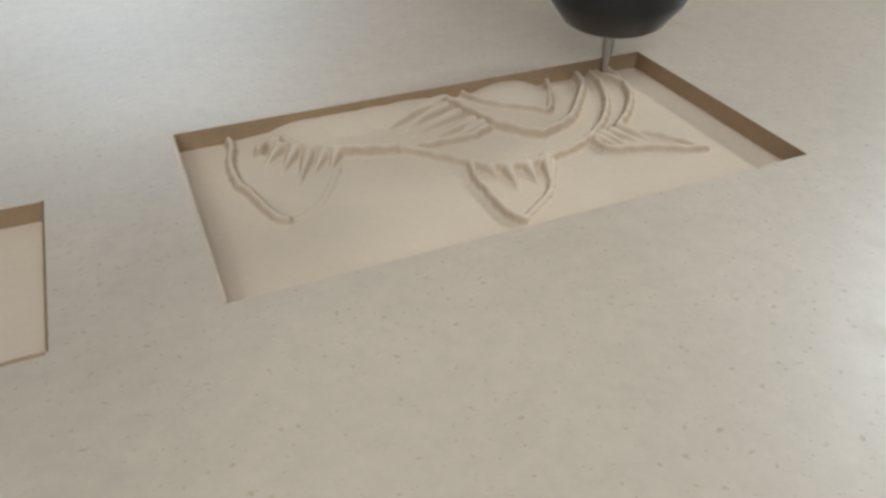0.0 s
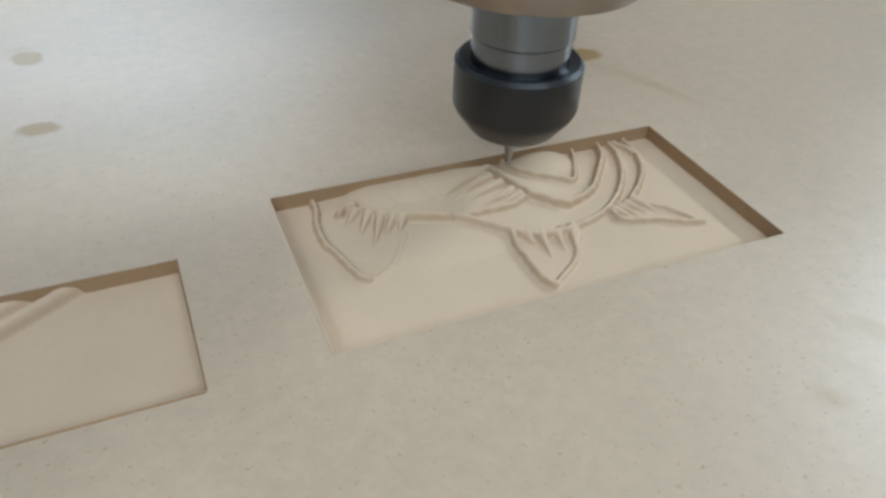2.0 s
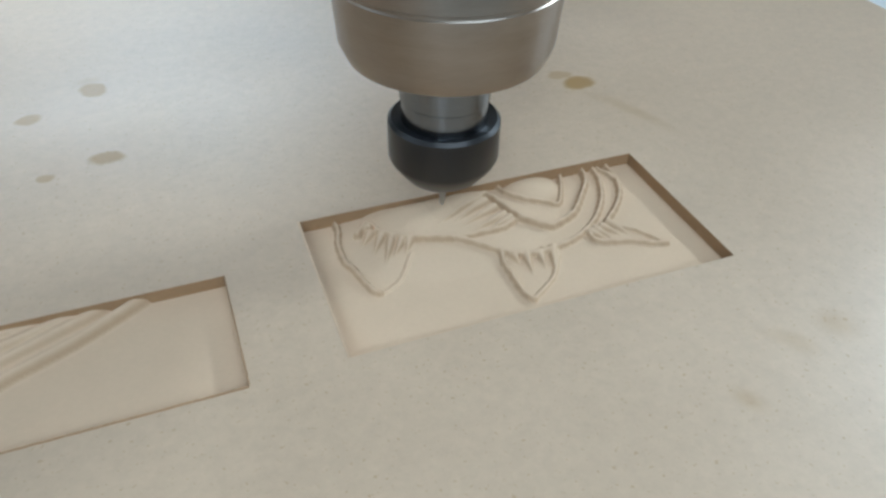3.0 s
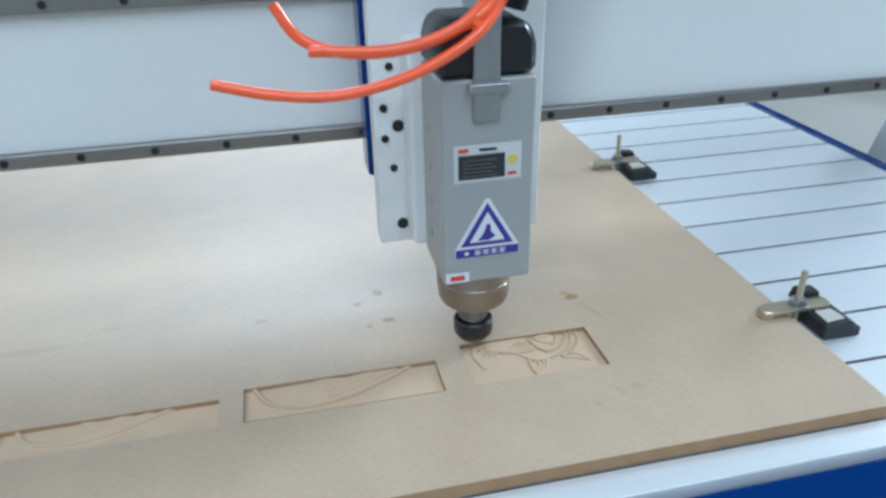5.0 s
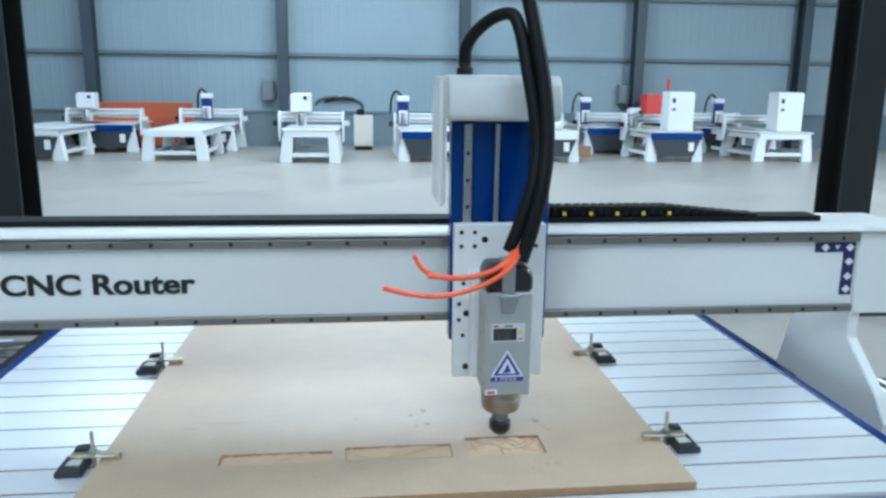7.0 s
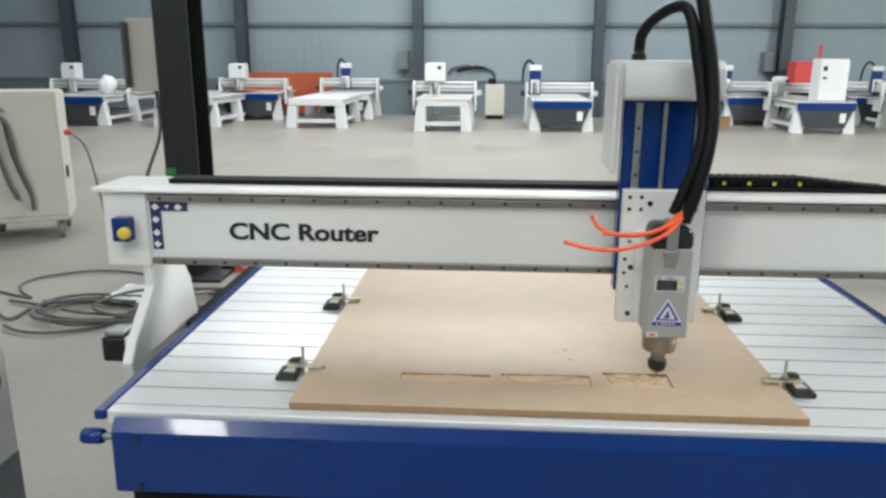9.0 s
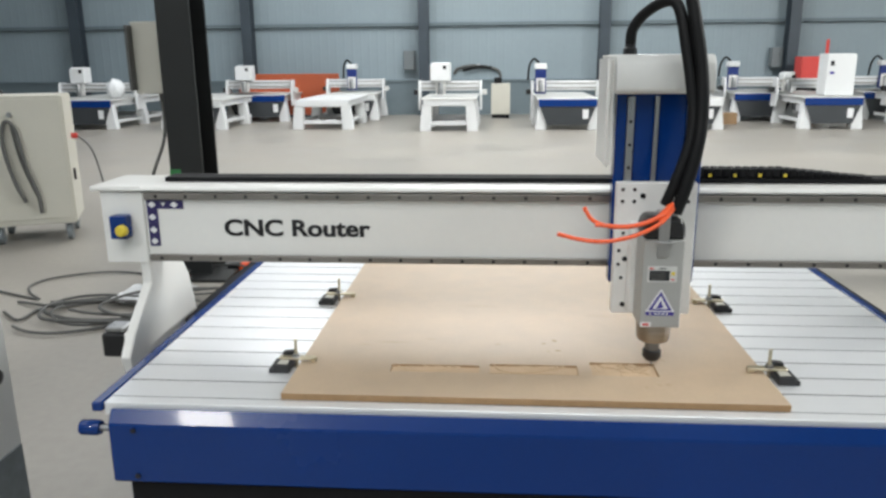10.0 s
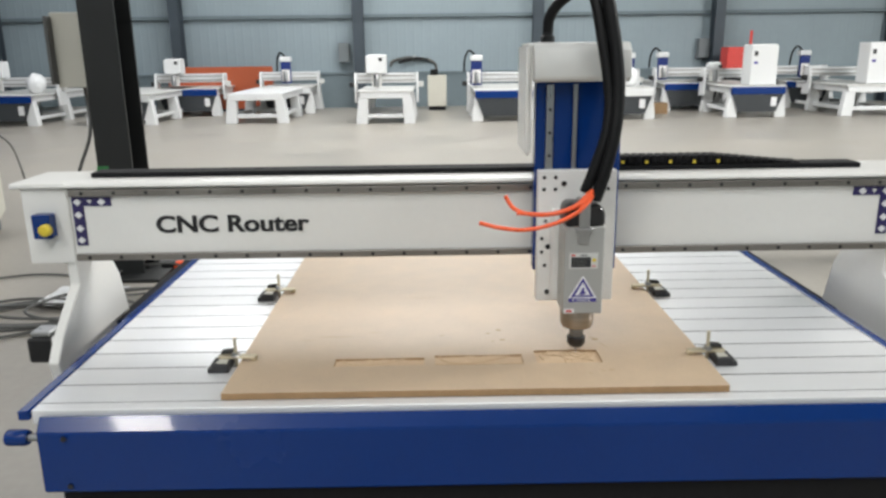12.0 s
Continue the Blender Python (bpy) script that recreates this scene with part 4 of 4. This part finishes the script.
        box = part("drive_box", prism([(cx - cw / 2, bed + 0.291), (cx + cw / 2, bed + 0.291), (cx + cw / 2, bed + 0.291 + ch), (cx - cw / 2 + 0.05, bed + 0.291 + ch), (cx - cw / 2, bed + 0.25 + ch)], yb - 0.16, yb + 0.12, "xz", bevel=0.015), WHITE_CAST, r, "white drive box on the beam")
        part("box_button", B((cx + 0.05, cx + 0.11, yb - 0.17, yb - 0.161, bed + 0.18 + ch, bed + 0.24 + ch)), INK, box)
        part("spindle", lathe([(0.05, bed + 0.06), (0.05, bed + 0.26), (0.045, bed + 0.27)], 16, "z", (cx, yb - 0.14, 0)), STEEL, r, smooth=True)
        part("tool_plate", B((cx - 0.09, cx + 0.09, yb - 0.085, yb - 0.066, bed + 0.05, bed + 0.30)), PLATE, r)
    if tall is not None:
        tx, tw, th, ty = tall
        box = part("head_housing", prism([(tx - tw / 2, bed + 0.02), (tx + tw / 2, bed + 0.02), (tx + tw / 2, bed + th - 0.03), (tx + tw / 2 - 0.04, bed + th), (tx - tw / 2, bed + th)], ty - 0.18, ty + 0.2, "xz", bevel=0.012), WHITE_CAST, r, "tall white sheet-metal housing")
        part("housing_button", B((tx - tw / 2 + 0.05, tx - tw / 2 + 0.11, ty - 0.188, ty - 0.181, bed + th - 0.2, bed + th - 0.12)), INK, box)
        part("housing_mark", B((tx - tw / 2 + 0.05, tx - tw / 2 + 0.12, ty - 0.188, ty - 0.181, bed + th - 0.34, bed + th - 0.30)), PURPLE, box)
    return r


far_router(-8.72, -7.25, 12.3, 2.6, "white router machine with deep blue band and dark front", skirt=BLUE, front_panel=ANTHRACITE, beam_at=0.35, crown=(-0.35, 0.3, 0.3))
far_router(-6.35, -5.12, 12.2, 2.7, "white-legged router machine with dark front panel and flat bed", front_panel=ANTHRACITE, beam_at=None)
far_router(-5.75, -4.45, 14.0, 1.5, "white router machine with blue band and long beam", skirt=BLUE, front_panel=ANTHRACITE, beam_at=0.2, crown=(-0.3, 0.34, 0.3))
far_router(-3.90, -2.78, 12.25, 2.9, "bare white welded machine frame with open bays", bed=0.53, bare=True)
far_router(-3.75, -2.62, 14.3, 1.3, "white router machine standing close to the wall", front_panel=ANTHRACITE, beam_at=0.4, head=-0.1)
far_router(-1.53, -0.50, 11.9, 1.7, "small white router machine with drive box on its beam", bed=0.56, beam_at=0.3, crown=(-0.17, 0.36, 0.32))
far_router(0.50, 1.62, 12.1, 2.4, "white router machine with blue band and dark front panel", skirt=BLUE, front_panel=ANTHRACITE, beam_at=0.3, head=-0.8)
far_router(2.45, 3.75, 12.1, 2.4, "white router machine with pale band and dark front panel", skirt=WHITE_CAST, front_panel=ANTHRACITE, beam_at=0.6, head=0.75)
far_router(4.35, 5.55, 13.8, 1.7, "white router machine with blue band behind another", skirt=BLUE, front_panel=ANTHRACITE, beam_at=0.25, head=-0.85)
far_router(5.05, 6.12, 12.2, 2.6, "blue-banded router machine with tall white housing", skirt=BLUE, front_panel=ANTHRACITE, beam_at=0.45, crown=(-0.4, 0.2, 0.12), tall=(0.13, 0.48, 0.73, 0.3))
far_router(6.95, 7.95, 14.2, 1.4, "dark-fronted router machine near the wall", skirt=BLUE, front_panel=ANTHRACITE, beam_at=0.3, head=0.1)
far_router(7.13, 8.28, 12.2, 2.6, "white router machine with tall white housing and open front", beam_at=0.5, tall=(0.13, 0.50, 0.74, 0.3))


def wall_clutter():
    p = thing("leaning_panel", -4.9, 15.3, 0, "orange-red sheet panel standing by the wall", "panel")
    part("sheet", B((-1.0, 1.25, 0.0, 0.04, 0.05, 0.94), bevel=0.004), TERRA, p)
    part("foot_rail", B((-1.0, 1.25, -0.05, 0.09, 0, 0.05)), GIRDER, p)
    c = thing("control_cabinet", -0.1, 15.0, 0, "small beige control cabinet against the wall", "cabinet")
    part("housing", B((-0.2, 0.2, -0.2, 0.2, 0.08, 0.72), bevel=0.01), BEIGE, c)
    part("top_box", B((-0.14, 0.02, -0.1, 0.1, 0.721, 0.84), bevel=0.01), MATT, c)
    part("plinth", B((-0.18, 0.18, -0.18, 0.18, 0, 0.08)), MATT, c)
    r = thing("red_toolbox_stand", 6.22, 15.0, 0, "red metal cabinet with upright red handle", "tool cabinet")
    part("housing", B((-0.22, 0.22, -0.2, 0.2, 0.75, 1.22), bevel=0.01), RED, r)
    part("stand", B((-0.2, 0.2, -0.18, 0.18, 0, 0.749), bevel=0.01), MATT, r)
    part("handle", B((0.20, 0.26, -0.25, -0.21, 1.0, 1.55), bevel=0.01), RED, r)
    w = thing("wall_box", 5.85, YN - 0.105, 1.0, "grey electrical box on the wall column", "electrical box")
    part("housing", B((-0.12, 0.12, -0.1, 0.1, 0, 0.42), bevel=0.01), CASTOR, w)
    w2 = copy_thing(w, pose(-2.15, YN - 0.105, 1.0))
    coil = thing("wall_cable", -0.6, YN - 0.036, 0.88, "dark cable hung in a flat arc along the wall", "cable")
    part("loop", tube([(-0.55, 0, 0.02), (-0.45, 0, 0.14), (-0.15, 0, 0.2), (0.2, 0, 0.17), (0.45, 0, 0.08), (0.5, 0, -0.08)], 0.032, 8), CABLE, coil)
    part("loop", tube([(-0.35, -0.05, 0.1), (0.0, -0.05, 0.17), (0.3, -0.05, 0.16)], 0.03, 8), RUBBER, coil)
    part("hook", B((-0.03, 0.03, -0.03, 0.03, 0.2, 0.24)), STEEL, coil)
    box = thing("carton", 4.15, 13.3, 0, "small brown cardboard carton on the floor", "carton")
    part("carton_body", B((-0.16, 0.16, -0.12, 0.12, 0, 0.2), bevel=0.006), CARD, box)
    part("flap", B((-0.16, -0.002, -0.12, 0.12, 0.2005, 0.206)), CARD, box)
    part("flap", B((0.002, 0.16, -0.12, 0.12, 0.2005, 0.206)), CARD, box)
    bag = thing("wrapped_motor", -7.5, 12.9, 0.56, "wrapped white bundle lying on a machine bed", "bundle")
    bm = bmesh.new()
    bmesh.ops.create_icosphere(bm, subdivisions=3, radius=1)
    for v in bm.verts:
        k = 1 + 0.18 * noise.noise(v.co * 2.3)
        v.co = Vector((v.co.x * 0.16 * k, v.co.y * 0.2 * k, 0.16 + max(-0.16, v.co.z * 0.19 * k)))
    part("wrapping", bm, FILM, bag, smooth=True)
    copy_thing(bag, pose(3.35, 12.5, 0.552, 0, 0, 50))


wall_clutter()


# ---- left of the table ----
def rolling_cabinet():
    c = thing("rolling_control_cabinet", -3.49, 3.85, 0, "beige control cabinet on grey castors with hanging cable", "control cabinet", rz=24)
    body = part("housing", B((-0.30, 0.27, -0.22, 0.28, 0.13, 1.02), bevel=0.008, seg=2), BEIGE, c, "beige sheet-metal housing")
    part("door", B((-0.285, 0.255, -0.229, -0.2205, 0.17, 1.0), bevel=0.003), BEIGE, c)
    part("lock", lathe([(0.018, 0), (0.018, 0.012)], 14, "y", (-0.06, -0.242, 0.9)), STEEL, c)
    part("side_socket", B((0.271, 0.285, -0.1, -0.06, 0.42, 0.50), bevel=0.003), BLACK, body)
    part("red_plug", lathe([(0.02, 0), (0.02, 0.04)], 12, "x", (0.271, 0.05, 0.72)), RED, body)
    for x in (-0.23, 0.21):
        for y in (-0.16, 0.2):
            w = part("castor", lathe([(0.055, -0.018), (0.06, -0.014), (0.06, 0.014), (0.055, 0.018)], 20, "x", (x, y, 0.06)), CASTOR, c, "grey rubber castor", smooth=True)
            part("fork", B((x - 0.028, x - 0.021, y - 0.02, y + 0.02, 0.06, 0.13), (x + 0.021, x + 0.028, y - 0.02, y + 0.02, 0.06, 0.13), (x - 0.03, x + 0.03, y - 0.03, y + 0.03, 0.12, 0.13)), STEEL, w)
    part("hanging_cable", tube([(-0.03, -0.25, 0.30), (-0.08, -0.26, 0.45), (-0.12, -0.26, 0.70), (-0.09, -0.26, 0.85), (-0.035, -0.26, 0.80), (0.0, -0.26, 0.55), (0.05, -0.26, 0.36), (0.06, -0.25, 0.22)], 0.014, 8), CABLE, c)
    part("hanging_cable", tube([(-0.06, -0.25, 0.85), (-0.03, -0.25, 0.6), (0.03, -0.25, 0.38), (0.07, -0.25, 0.28)], 0.008, 8), CABLE, c)
    part("supply_lead", tube([(0.31, 0.05, 0.72), (0.4, 0.05, 0.6), (0.46, 0.0, 0.3), (0.5, -0.1, 0.02)], 0.007, 8), CABLE, c)


rolling_cabinet()


def column_box():
    b = thing("electrical_box", -2.255, 3.12, 1.06, "beige electrical box with its door ajar on the column", "electrical box")
    part("housing", B((0.0, 0.19, -0.1, 0.1, 0, 0.40), bevel=0.005), BEIGE, b)
    part("door", B((-0.006, 0.012, -0.16, -0.101, 0.02, 0.38), bevel=0.002), CABLE, b)
    part("bracket", B((0.12, 0.2, 0.1, 0.14, 0.1, 0.14)), STEEL, b)
    part("lead", tube([(0.1, 0.0, 0.0), (0.12, -0.05, -0.25), (0.05, -0.15, -0.6), (0.2, -0.1, -1.045)], 0.010, 8), CABLE, b)
    part("lead", tube([(0.16, 0.0, 0.0), (0.22, -0.12, -0.3), (0.2, -0.2, -0.7), (0.3, -0.2, -1.045)], 0.010, 8), CABLE, b)


column_box()


def floor_cables():
    rnd = random.Random(5)
    for k in range(9):
        cx, cy = -2.45 + 0.09 * k + rnd.uniform(-0.12, 0.12), 2.45 + rnd.uniform(-0.3, 0.35)
        a, b, ph = rnd.uniform(0.16, 0.42), rnd.uniform(0.12, 0.3), rnd.uniform(0, 6)
        pts = [(cx + a * math.cos(ph + q) * (1 + 0.1 * math.sin(3 * q + k)), cy + b * math.sin(ph + q), 0.009 + 0.005 * k + 0.004 * math.sin(2 * q)) for q in np.linspace(0, 5.9, 14)]
        pts.append((pts[-1][0] - 0.3 + 0.15 * (k % 4), pts[-1][1] + 0.12, 0.009))
        ob = part("floor_cable", tube(pts, 0.0065 + 0.001 * (k % 3), 8, 5), CABLE, None, smooth=True)
        tagged(ob, "dark grey cable lying in loops on the floor", "cable", "cables on the floor")
    s = thing("plastic_wrap", -2.0, 2.45, 0, "crumpled clear plastic sheet on the floor", "plastic sheet")
    bm = bmesh.new()
    bmesh.ops.create_grid(bm, x_segments=14, y_segments=10, size=0.5)
    for v in bm.verts:
        v.co = Vector((v.co.x * 0.36, v.co.y * 0.3, 0.02 + 0.02 * abs(noise.noise(v.co * 5)) + 0.01))
    bmesh.ops.solidify(bm, geom=list(bm.faces), thickness=0.004)
    part("sheet", bm, FILM, s, smooth=True)
    bl = thing("orange_block", -1.72, 3.02, 0, "small orange and black hand tool on the floor", "tool")
    part("case", B((-0.07, 0.0, -0.03, 0.03, 0.0, 0.04), bevel=0.005), MATT, bl)
    part("grip", B((0.001, 0.07, -0.03, 0.03, 0.0, 0.05), bevel=0.010, seg=2), ORANGE, bl)


floor_cables()


def parts_rack():
    r = thing("parts_trolley", -5.45, 6.2, 0, "white and black parts trolley with a red knob", "trolley", rz=30)
    part("tray", B((-0.3, 0.2, -0.2, 0.2, 0.70, 0.74), bevel=0.005), MATT, r)
    part("tray", B((-0.3, 0.2, -0.2, 0.2, 0.28, 0.31), bevel=0.005), MATT, r)
    for x in (-0.28, 0.18):
        for y in (-0.18, 0.18):
            part("post", B((x - 0.015, x + 0.015, y - 0.015, y + 0.015, 0, 0.70)), STEEL, r)
    part("housing", B((-0.25, 0.12, -0.15, 0.15, 0.741, 0.96), bevel=0.02, seg=2), WHITE_CAST, r)
    part("hose", tube([(0.12, -0.16, 1.0), (0.18, -0.17, 0.92), (0.14, -0.18, 0.85), (0.2, -0.18, 0.78), (0.15, -0.17, 0.745)], 0.03, 8), RUBBER, r)
    part("red_knob", lathe([(0.03, 0), (0.03, 0.03)], 14, "y", (0.1, -0.19, 0.86)), RED, r)


parts_rack()


def near_cabinet():
    c = thing("white_cabinet", -1.32, -0.15, 0, "white metal cabinet with black knob beside the table", "cabinet")
    body = part("housing", B((-0.2, 0.2, -0.215, 0.215, 0.02, 0.90), bevel=0.012, seg=2), GREYWHITE, c)
    part("plinth", B((-0.19, 0.185, -0.2, 0.2, 0, 0.019)), MATT, c)
    part("knob", lathe([(0.012, 0), (0.015, 0.005), (0.015, 0.018), (0.010, 0.021)], 18, "x", (0.2005, 0.145, 0.667)), BLACK, body, "black knob", smooth=True)
    part("lower_panel", B((0.2, 0.204, -0.2, 0.2, 0.06, 0.5), bevel=0.001), CASTOR, body, "grey lower panel")


near_cabinet()


def motions():
    rows = [(0, 0.0985), (0.5, 0.091), (1, 0.083), (1.5, 0.0745), (2, 0.0625), (2.5, 0.0515), (3, 0.0425), (3.5, 0.033), (4.2, 0.018), (4.75, 0.009), (5.2, 0.0145), (5.5, 0.0225), (6, 0.032), (6.5, 0.041), (7.5, 0.062), (8.5, 0.0825),
            (9, 0.092), (9.5, 0.101), (10, 0.106), (10.5, 0.0975), (11, 0.091), (11.5, 0.082), (12, 0.0735)]
    walk(CARRIAGE, [(t, pose(x, -0.004, TOP)) for t, x in rows])


motions()
